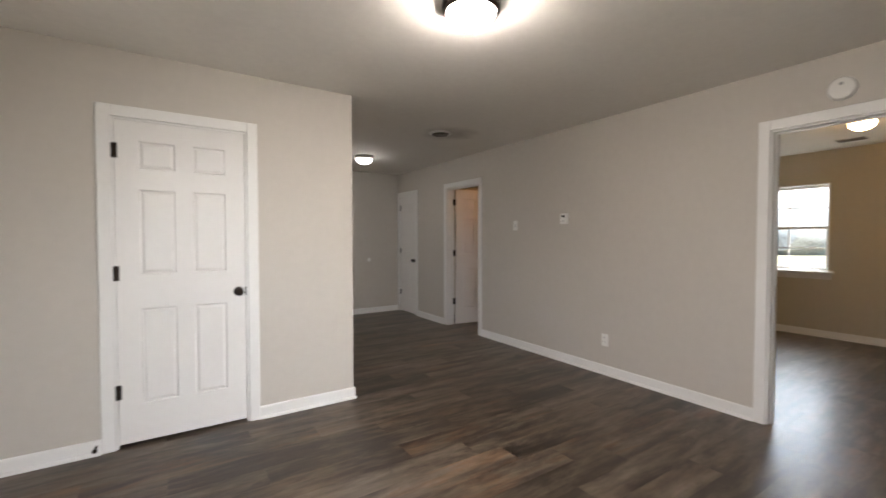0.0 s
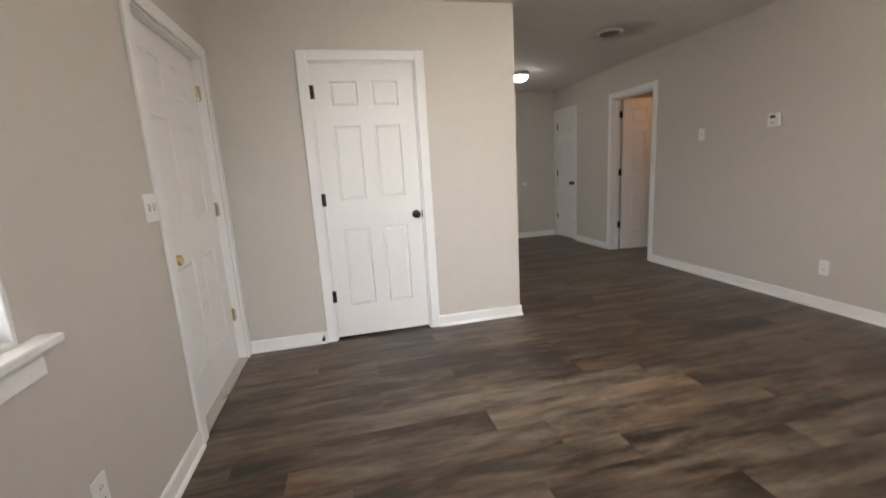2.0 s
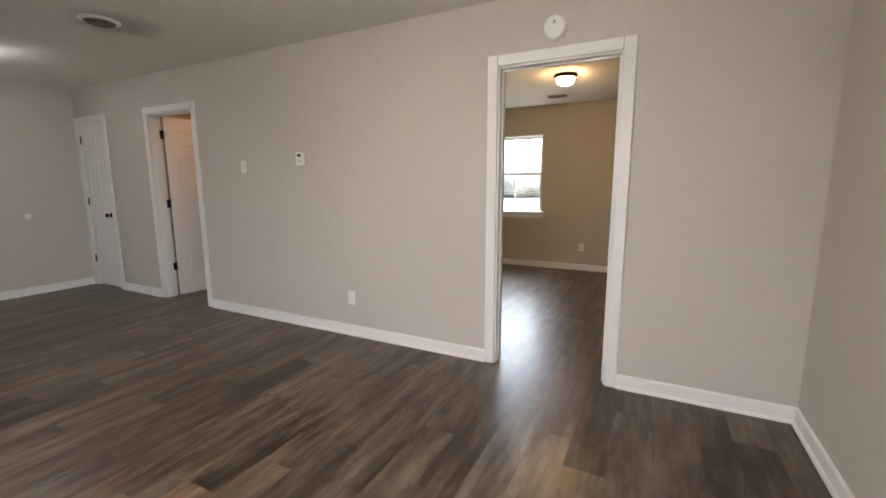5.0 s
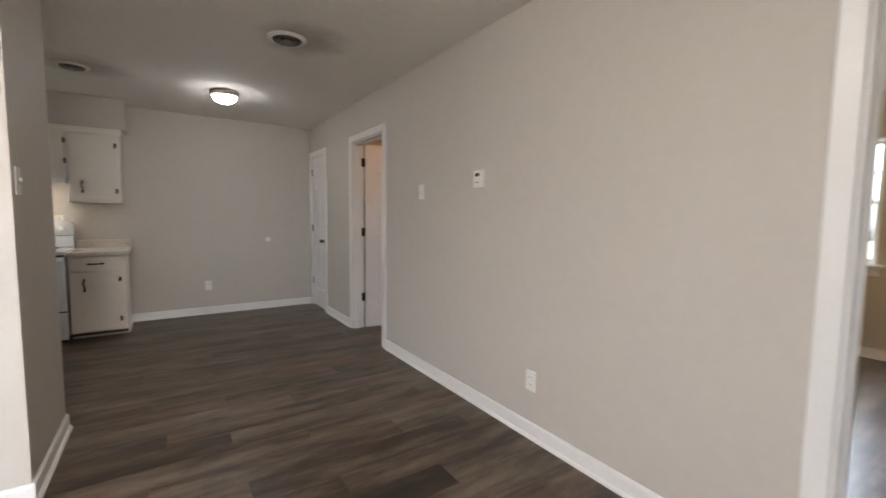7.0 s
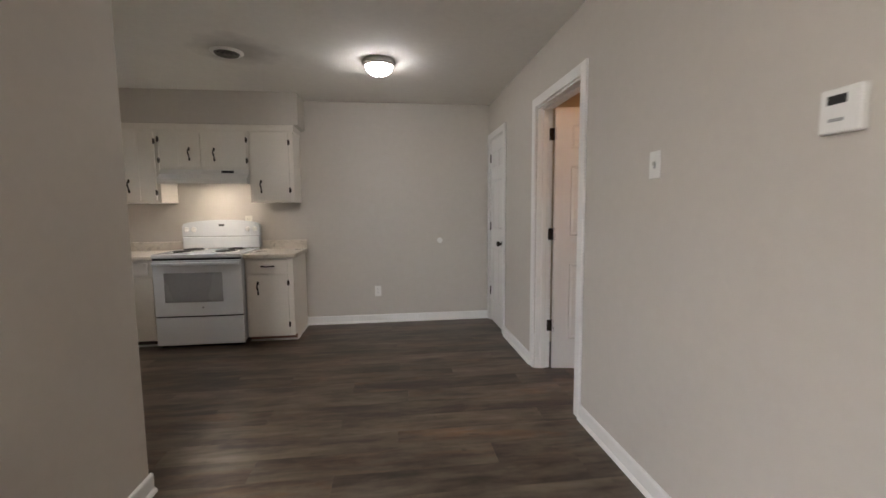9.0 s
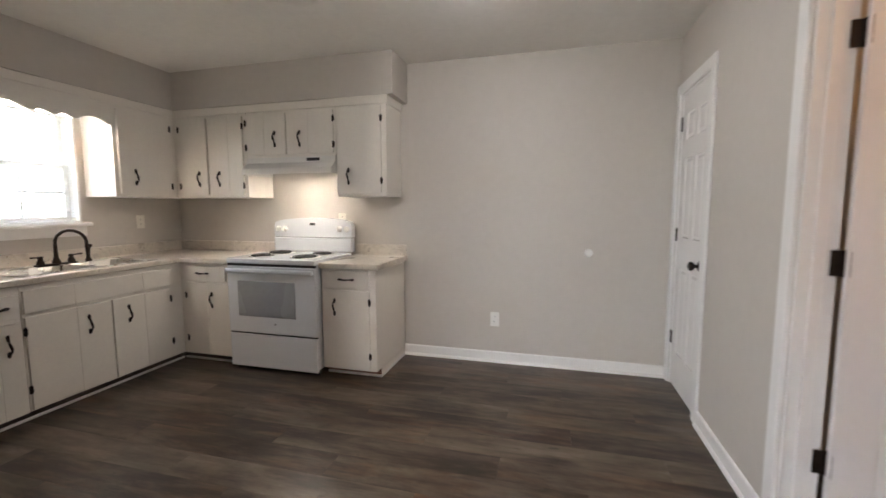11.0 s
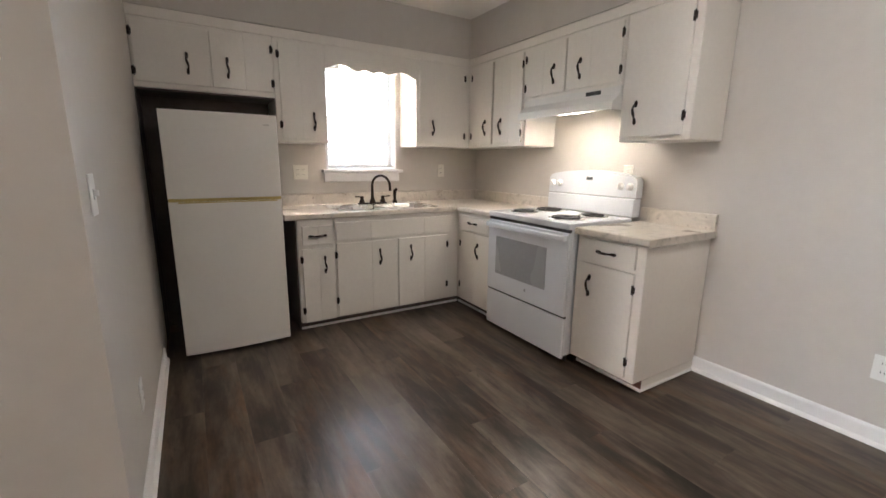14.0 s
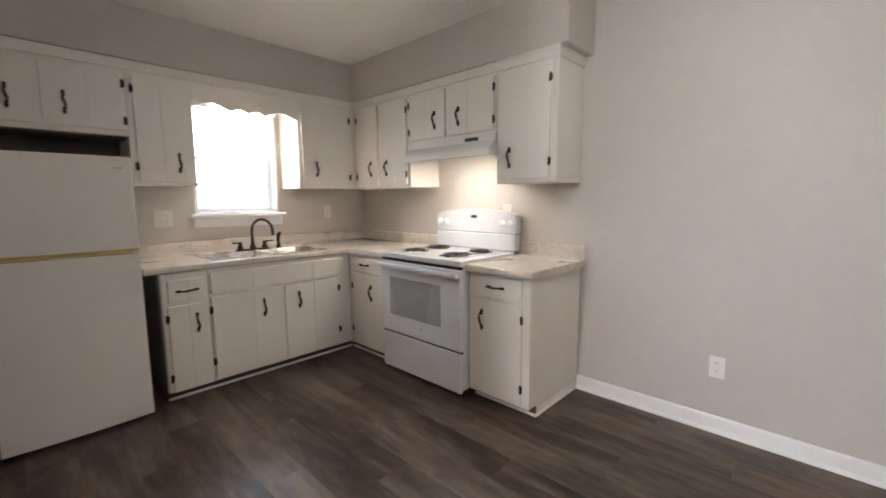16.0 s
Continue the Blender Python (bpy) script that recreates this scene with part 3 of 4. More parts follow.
def blind(x, y0, y1, z0, z1, tilt, label, pitch=0.0215, half=0.0125):
    """Horizontal blind: headrail, slats, bottom rail and two cords."""
    t = thing("window_blind", x, (y0 + y1) / 2, z0, label, "blind")
    part("headrail", box_bm(x - 0.016, x + 0.016, y0, y1, z1 - 0.03, z1, 0.003), BLIND, t)
    part("bottom_rail", box_bm(x - 0.014, x + 0.014, y0, y1, z0, z0 + 0.014, 0.003), BLIND, t)
    b = bmesh.new()
    for u0, u1, s0, s1 in ((-half, 0, -0.0012, 0.0012), (0, half, 0.0012, -0.0012)):
        prism(b, [(u0, s0), (u1, s1), (u1, s1 + 0.0008), (u0, s0 + 0.0008)], "y", -(y1 - y0) / 2 + 0.003, (y1 - y0) / 2 - 0.003)
    me = bpy.data.meshes.new("slat")
    b.to_mesh(me)
    b.free()
    me.materials.append(BLIND)
    z = z0 + 0.03
    while z < z1 - 0.04:
        s = new("slat", me)
        s.parent = t
        s.matrix_basis = pose(0, 0, z - z0, 0, tilt, 0)
        z += pitch
    for y in (y0 + 0.12, y1 - 0.12):
        part("cord", tube(bmesh.new(), [(x + 0.013, y, z0 + 0.01), (x + 0.013, y, z1 - 0.02)], 0.001, 5), BLIND, t)
    return t


window("window_1", WL, 1, *LW, 0.075, True, 2, 1, "white living room window with a deep painted sill", 0.06)
blind(WL - 0.045, LW[0] + 0.02, LW[1] - 0.02, LW[2] + 0.03, LW[3] - 0.018, 25, "lowered white slatted blind in the living room window", 0.024)
window("window_2", W, 1, *KW, 0.085, True, 1, 1, "white double-hung kitchen window above the sink", 0.04, True)
blind(W - 0.04, KW[0] + 0.02, KW[1] - 0.02, KW[2] + 0.03, KW[3] - 0.018, 3, "lowered white mini blind with open slats", 0.0225, 0.0065)
w = window("window_4", 0, 1, -0.75, 0.75, 0.90, 2.05, 0.075, True, 2, 1, "white front window in the south wall", 0.05)
w.matrix_basis = pose(-0.60, S, 0.90, 0, 0, 90)
window("window_3", BE, -1, *BW, 0.075, True, 1, 1, "bright white bedroom window", 0.05)


# ---------------------------------------------------------------- ceiling fittings
def ceiling_light(x, y, dome, ring, label, r=0.15, rim=0.052):
    t = thing("ceiling_light", x, y, H, label, "ceiling light")
    m = Matrix.Translation((x, y, H))
    part("canopy", lathe(bmesh.new(), [(0, -0.0005), (r + 0.012, -0.0005), (r + 0.016, -0.016), (r + 0.013, 0.012 - rim), (r - 0.002, -rim), (r - 0.010, 0.008 - rim), (0, 0.012 - rim)], m, 40), ring, t, "", True)
    part("glass_dome", lathe(bmesh.new(), [(r - 0.011, 0.009 - rim), (r - 0.009, -rim - 0.002), (r - 0.018, -0.076), (r - 0.042, -0.098), (r - 0.080, -0.112), (0, -0.118)], m, 40), dome, t, "lit frosted glass", True)
    part("finial", lathe(bmesh.new(), [(0, -0.116), (0.009, -0.1165), (0.010, -0.121), (0.005, -0.128), (0, -0.130)], m, 12), ring, t, "", True)
    return t


ceiling_light(-0.01, -1.57, DOME_COOL, BRONZE, "lit flush ceiling light with dark bronze rim and frosted dome", 0.126)
ceiling_light(1.02, 2.235, DOME_KITCHEN, NICKEL, "lit flush kitchen ceiling light with metal rim", 0.114, 0.047)
ceiling_light(4.27, -2.07, DOME_WARM, BRONZE, "lit amber bedroom ceiling light with bronze rim", 0.106, 0.038)
ceiling_light(2.95, 1.30, DOME_HALL, BRONZE, "lit warm hall ceiling light", 0.11)


def ceiling_vent(x, y, r, label):
    t = thing("ceiling_vent", x, y, H, label, "air vent")
    m = Matrix.Translation((x, y, H))
    part("rim", lathe(bmesh.new(), [(r * 0.80, -0.0005), (r, -0.0005), (r, -0.004), (r * 0.93, -0.010), (r * 0.80, -0.016), (r * 0.76, -0.014), (r * 0.78, -0.004)], m, 40), PLASTIC, t, "", True)
    for k in (0.58, 0.40):
        part("ring", lathe(bmesh.new(), [(r * k, -0.004), (r * (k + 0.12), -0.020), (r * (k + 0.13), -0.018), (r * (k + 0.02), -0.001)], m, 32), DUSTY, t, "", True)
    part("core", lathe(bmesh.new(), [(0, -0.022), (r * 0.22, -0.021), (r * 0.24, -0.016), (r * 0.10, -0.004), (0, -0.004)], m, 24), DUSTY, t, "", True)
    # flat black disc paints the shade inside the duct; no hole is cut
    part("duct_shade", lathe(bmesh.new(), [(0, -0.0015), (r * 0.79, -0.0015), (r * 0.79, -0.0008), (0, -0.0008)], m, 32), BLACK, t, "black disc for the shade inside the duct")
    return t


ceiling_vent(1.225, 0.605, 0.125, "round white ceiling air diffuser with dusty rings")
ceiling_vent(-0.085, 2.16, 0.115, "round white kitchen ceiling air diffuser")
t = thing("ceiling_vent", 5.33, -1.77, H, "rectangular metal bedroom ceiling vent", "air vent")
part("frame", box_bm(5.25, 5.41, -1.90, -1.64, H - 0.008, H - 0.0005, 0.003), NICKEL, t)
for i in range(7):
    part("slat", box_bm(5.264 + i * 0.02, 5.274 + i * 0.02, -1.885, -1.655, H - 0.014, H - 0.0085), DUSTY, t)

# smoke alarm over the bedroom doorway
t = thing("smoke_alarm", E, -2.402, 2.215, "round white smoke alarm on the wall over the doorway", "smoke alarm")
m = pose(E, -2.402, 2.215, 0, -90)
part("base", lathe(bmesh.new(), [(0, 0.0005), (0.072, 0.0005), (0.072, 0.010), (0, 0.010)], m, 36), PLASTIC, t, "", True)
part("cover", lathe(bmesh.new(), [(0.070, 0.0105), (0.068, 0.026), (0.060, 0.034), (0.030, 0.037), (0, 0.038)], m, 36), PLASTIC, t, "", True)
part("test_button", lathe(bmesh.new(), [(0, 0.0375), (0.010, 0.0375), (0.010, 0.041), (0, 0.042)], m @ pose(0.025, 0, 0), 16), GREY, t, "", True)


# ---------------------------------------------------------------- wall plates
def plate(kind, m, w, h, label, gang=1, mat=PLASTIC):
    """Wall plate in the x-z plane of m, facing -y."""
    name = {"switch": "light_switch", "outlet": "wall_outlet"}[kind]
    t = new(name)
    t.matrix_basis = m
    tagged(t, label, "switch" if kind == "switch" else "outlet")

    def put(nm, b, mt):
        bmesh.ops.transform(b, matrix=m, verts=b.verts)
        return part(nm, b, mt, t)

    put("plate", box_bm(-w / 2, w / 2, -0.006, -0.0005, -h / 2, h / 2, bevel=0.0025, segments=2), mat)
    for g in range(gang):
        cx = (g - (gang - 1) / 2) * 0.046
        if kind == "switch":
            put("toggle", box_bm(cx - 0.005, cx + 0.005, -0.018, -0.0062, -0.004, 0.014, bevel=0.002), mat)
            put("toggle_slot", box_bm(cx - 0.007, cx + 0.007, -0.0066, -0.0060, -0.015, 0.015), GREY)
        else:
            for z in (-0.021, 0.021):
                put("socket", box_bm(cx - 0.016, cx + 0.016, -0.0085, -0.0062, z - 0.014, z + 0.014, bevel=0.0015), mat)
                for dx in (-0.006, 0.006):
                    put("slot", box_bm(cx + dx - 0.0012, cx + dx + 0.0012, -0.0089, -0.0084, z - 0.002, z + 0.008), BLACK)
    return t


def facing(way, x, y, z):
    """-y of the plate turned towards the room: way is the wall's outward normal."""
    return pose(x, y, z, 0, 0, {"-y": 0, "+x": 90, "+y": 180, "-x": -90}[way])


plate("switch", facing("-x", E, 0.472, 1.45), 0.072, 0.115, "white toggle light switch on the long grey wall")
plate("outlet", facing("-x", E, -0.763, 0.33), 0.072, 0.117, "white double outlet above the baseboard")
plate("outlet", facing("-y", 0.925, N, 0.36), 0.072, 0.117, "white double outlet low on the kitchen wall")
plate("switch", facing("+x", CE, 0.080, 1.387), 0.072, 0.117, "white light switch on the closet end wall")
plate("switch", facing("+y", -0.155, CB, 1.125), 0.072, 0.117, "white light switch beside the fridge alcove")
plate("outlet", facing("+y", -0.48, CB, 0.335), 0.072, 0.117, "white outlet low on the closet back wall")
plate("switch", facing("+x", WL, -1.165, 1.17), 0.118, 0.117, "white double light switch beside the front door", 2)
plate("outlet", facing("+x", WL, -1.85, 0.36), 0.072, 0.117, "white outlet under the living room window")
plate("outlet", facing("+x", W, 1.757, 1.135), 0.118, 0.117, "ivory double-gang outlet above the counter", 2, IVORY)
plate("outlet", facing("+x", W, 3.095, 1.15), 0.072, 0.117, "ivory outlet above the counter corner", 1, IVORY)
plate("outlet", facing("-y", -0.435, N, 1.165), 0.072, 0.117, "ivory outlet behind the stove", 1, IVORY)
plate("outlet", facing("-x", BE, -2.08, 0.35), 0.072, 0.117, "white outlet low on the bedroom wall")

t = thing("thermostat", E, -0.272, 1.503, "small white digital thermostat on the long wall", "thermostat")
part("body", box_bm(E - 0.024, E - 0.0005, -0.322, -0.222, 1.448, 1.558, 0.005, 2), PLASTIC, t)
part("display", box_bm(E - 0.0255, E - 0.0242, -0.287, -0.242, 1.518, 1.540), BLACK, t, "dark display")
part("button", box_bm(E - 0.027, E - 0.0242, -0.283, -0.247, 1.476, 1.484, 0.001), GREY, t)

b = lathe(bmesh.new(), [(0, 0.0005), (0.030, 0.0005), (0.032, 0.004), (0.026, 0.010), (0.014, 0.008), (0, 0.007)], pose(1.635, N, 0.925, 90), 28)
tagged(part("wall_bumper", b, PLASTIC, None, "", True), "round white door bumper on the kitchen wall", "door bumper")


# ---------------------------------------------------------------- kitchen cabinets
FX, FY = W + 0.32, N - 0.32        # faces of the upper cabinets
BX, BY = W + 0.60, N - 0.60        # faces of the base cabinets
CT = 0.865                         # counter top
TOE = 0.062


def bail_handle(m, length=0.105, wave=0.0075):
    """Wrought bail pull along z of m, standing off towards -y, with spade-shaped ends."""
    bm = bmesh.new()
    h = length / 2
    n = 14
    pts, rad = [], []
    for i in range(n + 1):
        s = i / n
        u = -h + length * s
        pts.append((wave * math.sin(2 * math.pi * s), -0.006 - 0.020 * math.sin(math.pi * s) ** 0.7, u))
        rad.append(0.0046 + 0.0030 * math.sin(math.pi * s) ** 4)
    tube(bm, pts, rad, 8)
    for s in (-1, 1):
        lathe(bm, [(0, 0), (0.010, 0), (0.011, 0.004), (0.008, 0.010), (0, 0.012)], pose(0, -0.0005, s * (h - 0.002), 90) @ Matrix.Diagonal((0.85, 1.55, 1, 1)), 12)
        lathe(bm, [(0, 0), (0.007, 0.001), (0.008, 0.008), (0.005, 0.014), (0, 0.015)], pose(0, -0.0005, s * (h - 0.016), 90), 10)
    bmesh.ops.transform(bm, matrix=m, verts=bm.verts)
    return bm


def cab_hinge(m):
    """Small exposed hinge: two shaped leaves and a knuckle, in the x-z plane of m, facing -y."""
    bm = bmesh.new()
    bx(bm, -0.012, -0.002, -0.003, -0.0003, -0.024, 0.024, 0.001)
    bx(bm, 0.002, 0.010, -0.003, -0.0003, -0.018, 0.018, 0.001)
    lathe(bm, [(0, -0.030), (0.004, -0.026), (0.0045, 0), (0.004, 0.026), (0, 0.030)], pose(0, -0.004, 0), 8)
    bmesh.ops.transform(bm, matrix=m, verts=bm.verts)
    return bm



def boards(side, face, u0, u1, z0, z1, cuts=(), t=0.018):
    """Door or drawer front made of upright boards with fine V-joints, its back on the cabinet's face."""
    bm = bmesh.new()
    us = [u0, *cuts, u1]
    for a, c in zip(us, us[1:]):
        g0 = 0.0002 if a != u0 else 0
        g1 = 0.0002 if c != u1 else 0
        if side == "w":
            bx(bm, face + 0.0006, face + t, a + g0, c - g1, z0, z1, 0.0014)
        else:
            bx(bm, a + g0, c - g1, face - t, face - 0.0006, z0, z1, 0.0014)
    return bm


def on_face(side, face, u, z, out):
    return pose(face + out, u, z, 0, 0, 90) if side == "w" else pose(u, face - out, z)


def add_door(unit, side, face, u0, u1, z0, z1, handle, hinge_u=None, hinge_z=(), cuts=(), kind="door"):
    d = part(kind, boards(side, face, u0, u1, z0, z1, cuts), CAB, unit)
    if handle:
        hu, hz, flat = handle
        m = on_face(side, face, hu, hz, 0.018)
        part("handle", bail_handle(m @ (pose(0, 0, 0, 0, 90) if flat else pose(0, 0, 0)), wave=0.001 if flat else 0.005), BRONZE, d, "dark bronze bail handle", True)
    for z in hinge_z:
        m = on_face(side, face, hinge_u, z, 0.0035)
        part("hinge", cab_hinge(m @ pose(0, -0.014, 0)), BRONZE, d, "small dark exposed hinge", True)
    return d


def box_body(x0, x1, y0, y1, z0, z1):
    return box_bm(x0, x1, y0, y1, z0, z1, 0.003)


UB, UT = 1.36, 2.06                # bottom and top of the uppers
OFFW = "off-white painted"
# over the fridge
c = thing("wall_cabinet", FX, 1.14, 1.655, f"{OFFW} double-door cabinet above the fridge", "cabinet", "upper kitchen cabinets")
part("body", box_body(W + 0.001, FX, CB + 0.001, 1.544, 1.66, UT), CAB, c)
part("underside", box_bm(W + 0.001, FX - 0.02, CB + 0.002, 1.543, 1.650, 1.6595), DARK, c, "dark brown underside")
add_door(c, "w", FX, 0.752, 1.155, 1.692, 2.035, (1.03, 1.82, False), 0.748, (1.75, 1.97))
add_door(c, "w", FX, 1.164, 1.530, 1.692, 2.035, (1.257, 1.82, False), 1.534, (1.75, 1.97), (1.36,))
# tall upper beside the window
c = thing("wall_cabinet", FX, 1.73, UB, f"{OFFW} single-door upper cabinet beside the window", "cabinet", "upper kitchen cabinets")
part("body", box_body(W + 0.001, FX, 1.545, 1.908, UB, UT), CAB, c)
add_door(c, "w", FX, 1.578, 1.900, 1.385, 2.035, (1.804, 1.513, False), 1.574, (1.48, 1.95), (1.72,))
# upper at the corner, window side
c = thing("wall_cabinet", FX, 2.92, UB, f"{OFFW} single-door upper cabinet by the corner", "cabinet", "upper kitchen cabinets")
part("body", box_body(W + 0.001, FX, 2.66, N - 0.001, UB, UT), CAB, c)
add_door(c, "w", FX, 2.690, 3.135, 1.385, 2.035, (2.81, 1.518, False), 3.140, (1.46, 1.95))
# corner upper on the stove wall
c = thing("wall_cabinet", -1.5, FY, UB, f"{OFFW} two-door upper cabinet in the corner", "cabinet", "upper kitchen cabinets")
part("body", box_body(FX + 0.0005, -1.131, FY, N - 0.001, UB, UT), CAB, c)
add_door(c, "n", FY, -1.820, -1.532, 1.385, 2.035, (-1.617, 1.523, False), -1.824, (1.46, 1.95))
add_door(c, "n", FY, -1.512, -1.165, 1.385, 2.035, (-1.407, 1.520, False), -1.160, (1.46, 1.95), (-1.31,))
# over the hood
c = thing("wall_cabinet", -0.72, FY, 1.68, f"{OFFW} short two-door cabinet above the range hood", "cabinet", "upper kitchen cabinets")
part("body", box_body(-1.130, -0.301, FY, N - 0.001, 1.684, UT), CAB, c)
add_door(c, "n", FY, -1.120, -0.748, 1.705, 2.035, (-0.846, 1.832, False), -1.125, (1.77, 1.97), (-0.95,))
add_door(c, "n", FY, -0.733, -0.318, 1.705, 2.035, (-0.616, 1.827, False), -0.313, (1.77, 1.97), (-0.54,))
# right end upper
c = thing("wall_cabinet", -0.08, FY, UB, f"{OFFW} single-door upper cabinet beside the hood", "cabinet", "upper kitchen cabinets")
part("body", box_body(-0.300, 0.124, FY, N - 0.001, UB, UT), CAB, c)
add_door(c, "n", FY, -0.278, 0.084, 1.385, 2.045, (-0.19, 1.516, False), 0.089, (1.48, 1.95))

# trim strip along the top of the uppers
t = thing("cabinet_crown", FX, 2.0, UT, "off-white trim board along the cabinet tops", "trim", kind="structure")
part("board", box_bm(W + 0.001, FX + 0.003, CB + 0.001, N - 0.001, UT + 0.0006, 2.122, 0.002), CAB, t)
part("board", box_bm(FX + 0.0035, 0.134, FY - 0.004, N - 0.001, UT + 0.0006, 2.122, 0.002), CAB, t)
part("moulding", box_bm(-0.300, 0.142, FY - 0.017, FY - 0.0125, 2.104, 2.121, 0.002), CAB, t)
part("moulding", box_bm(0.1345, 0.140, FY - 0.012, N - 0.002, 2.104, 2.121, 0.002), CAB, t)

# scalloped valance over the window
y0, y1 = 1.909, 2.659
low, y = [], y0
for wide, rise in ((0.250, 0.040), (0.125, 0.022), (0.125, 0.022), (0.250, 0.040)):
    for i in range(10):
        low.append((y + wide * i / 10, 1.898 + rise * math.sin(math.pi * i / 10) ** 1.3))
    y += wide
low.append((y1, 1.898))
b = prism(bmesh.new(), low + [(y1, UT), (y0, UT)], "x", FX - 0.020, FX - 0.001)
tagged(part("valance", b, CAB, None, ""), "off-white scalloped wooden valance above the sink window", "valance")
# strip light behind the valance
t = thing("sink_light", FX - 0.085, 2.28, UT, "lit strip light hidden behind the window valance", "strip light")
part("housing", box_bm(FX - 0.125, FX - 0.045, 2.04, 2.53, UT - 0.035, UT - 0.0005, 0.004), WHITE, t)
part("tube", tube(bmesh.new(), [(FX - 0.085, 2.07, UT - 0.062), (FX - 0.085, 2.50, UT - 0.062)], 0.013, 12), TUBE, t, "lit tube", True)
part("reflector", box_bm(FX - 0.112, FX - 0.108, 2.045, 2.525, UT - 0.138, UT - 0.0355, 0.001), WHITE, t, "white back shade")
for y in (2.062, 2.508):
    part("tube_holder", box_bm(FX - 0.100, FX - 0.070, y - 0.007, y + 0.007, UT - 0.080, UT - 0.0355, 0.002), WHITE, t)

# soffit
b = bmesh.new()
bx(b, W, FX + 0.014, CB, N, 2.123, H - 0.0005)
bx(b, FX + 0.0145, 0.183, FY - 0.014, N, 2.123, H - 0.0005)
structure("soffit", b, WALL, "grey painted soffit above the cabinets")

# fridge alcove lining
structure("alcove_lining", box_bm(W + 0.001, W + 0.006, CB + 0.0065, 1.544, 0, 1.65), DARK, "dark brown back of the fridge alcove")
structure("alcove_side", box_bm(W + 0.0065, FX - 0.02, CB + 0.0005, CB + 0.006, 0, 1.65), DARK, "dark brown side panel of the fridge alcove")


# ---------------------------------------------------------------- base cabinets
FT = 0.825
c = thing("base_cabinet", BX, 2.25, 0, f"{OFFW} sink base cabinet with false drawer front", "cabinet", "base kitchen cabinets")
part("body", box_body(W + 0.001, BX, 1.843, N - 0.001, TOE, FT), CAB, c)
add_door(c, "w", BX, 1.852, 2.845, 0.655, 0.790, None, cuts=(2.12, 2.58), kind="false_front")
add_door(c, "w", BX, 1.852, 2.330, 0.072, 0.632, (2.19, 0.505, False), 1.848, (0.20, 0.55), (2.125,))
add_door(c, "w", BX, 2.352, 2.800, 0.072, 0.632, (2.458, 0.512, False), 2.804, (0.20, 0.55), (2.585,))
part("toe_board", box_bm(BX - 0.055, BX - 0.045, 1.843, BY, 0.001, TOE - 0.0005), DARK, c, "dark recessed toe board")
c = thing("base_cabinet", BX, 1.71, 0, f"narrow {OFFW} base cabinet with a drawer beside the fridge", "cabinet", "base kitchen cabinets")
part("body", box_body(W + 0.001, BX, 1.580, 1.842, TOE, FT), CAB, c)
part("side_panel", box_bm(W + 0.006, BX - 0.03, 1.570, 1.5795, 0.001, FT), DARK, c, "dark brown side")
add_door(c, "w", BX, 1.612, 1.828, 0.640, 0.775, (1.717, 0.705, True), kind="drawer_front", cuts=(1.72,))
add_door(c, "w", BX, 1.605, 1.830, 0.066, 0.612, (1.762, 0.490, False), 1.601, (0.16, 0.54), (1.72,))
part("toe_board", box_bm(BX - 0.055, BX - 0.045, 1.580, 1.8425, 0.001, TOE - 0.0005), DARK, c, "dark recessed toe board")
c = thing("base_cabinet", -1.34, BY, 0, f"{OFFW} base cabinet with a drawer in the corner", "cabinet", "base kitchen cabinets")
part("body", box_body(BX + 0.0005, -1.088, BY, N - 0.001, TOE, FT), CAB, c)
add_door(c, "n", BY, -1.535, -1.150, 0.688, 0.800, (-1.37, 0.745, True), kind="drawer_front", cuts=(-1.34,))
add_door(c, "n", BY, -1.535, -1.110, 0.074, 0.668, (-1.286, 0.530, False), -1.540, (0.20, 0.56), (-1.33,))
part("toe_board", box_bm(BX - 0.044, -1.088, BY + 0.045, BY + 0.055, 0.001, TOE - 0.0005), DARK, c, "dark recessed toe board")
c = thing("base_cabinet", -0.07, BY, 0, f"{OFFW} base cabinet with a drawer at the counter end", "cabinet", "base kitchen cabinets")
b = box_body(-0.298, 0.142, BY, N - 0.001, TOE, FT)
part("body", b, CAB, c)
part("end_panel", box_bm(0.126, 0.1415, BY + 0.086, N - 0.001, 0.001, TOE - 0.0005), CAB, c)
add_door(c, "n", BY, -0.275, 0.092, 0.690, 0.812, (-0.086, 0.748, True), kind="drawer_front")
add_door(c, "n", BY, -0.275, 0.094, 0.082, 0.668, (-0.182, 0.540, False), 0.099, (0.18, 0.585))
part("toe_board", box_bm(-0.298, 0.1415, BY + 0.073, BY + 0.083, 0.001, TOE - 0.0005), REDWOOD, c, "raw reddish brown toe board")
# shoe moulding at the floor
t = thing("shoe_moulding", BX, 2.2, 0, "off-white shoe moulding along the cabinet feet", "trim", kind="structure")
part("strip", box_bm(BX - 0.0445, BX - 0.028, 1.580, BY + 0.028, 0.001, 0.020, 0.006), TRIM, t)
part("strip", box_bm(BX - 0.0275, -1.088, BY + 0.028, BY + 0.0445, 0.001, 0.020, 0.006), TRIM, t)
part("strip", box_bm(-0.298, 0.158, BY + 0.056, BY + 0.0725, 0.001, 0.020, 0.006), TRIM, t)
part("strip", box_bm(0.1425, 0.158, BY + 0.073, N - 0.027, 0.001, 0.020, 0.006), TRIM, t)


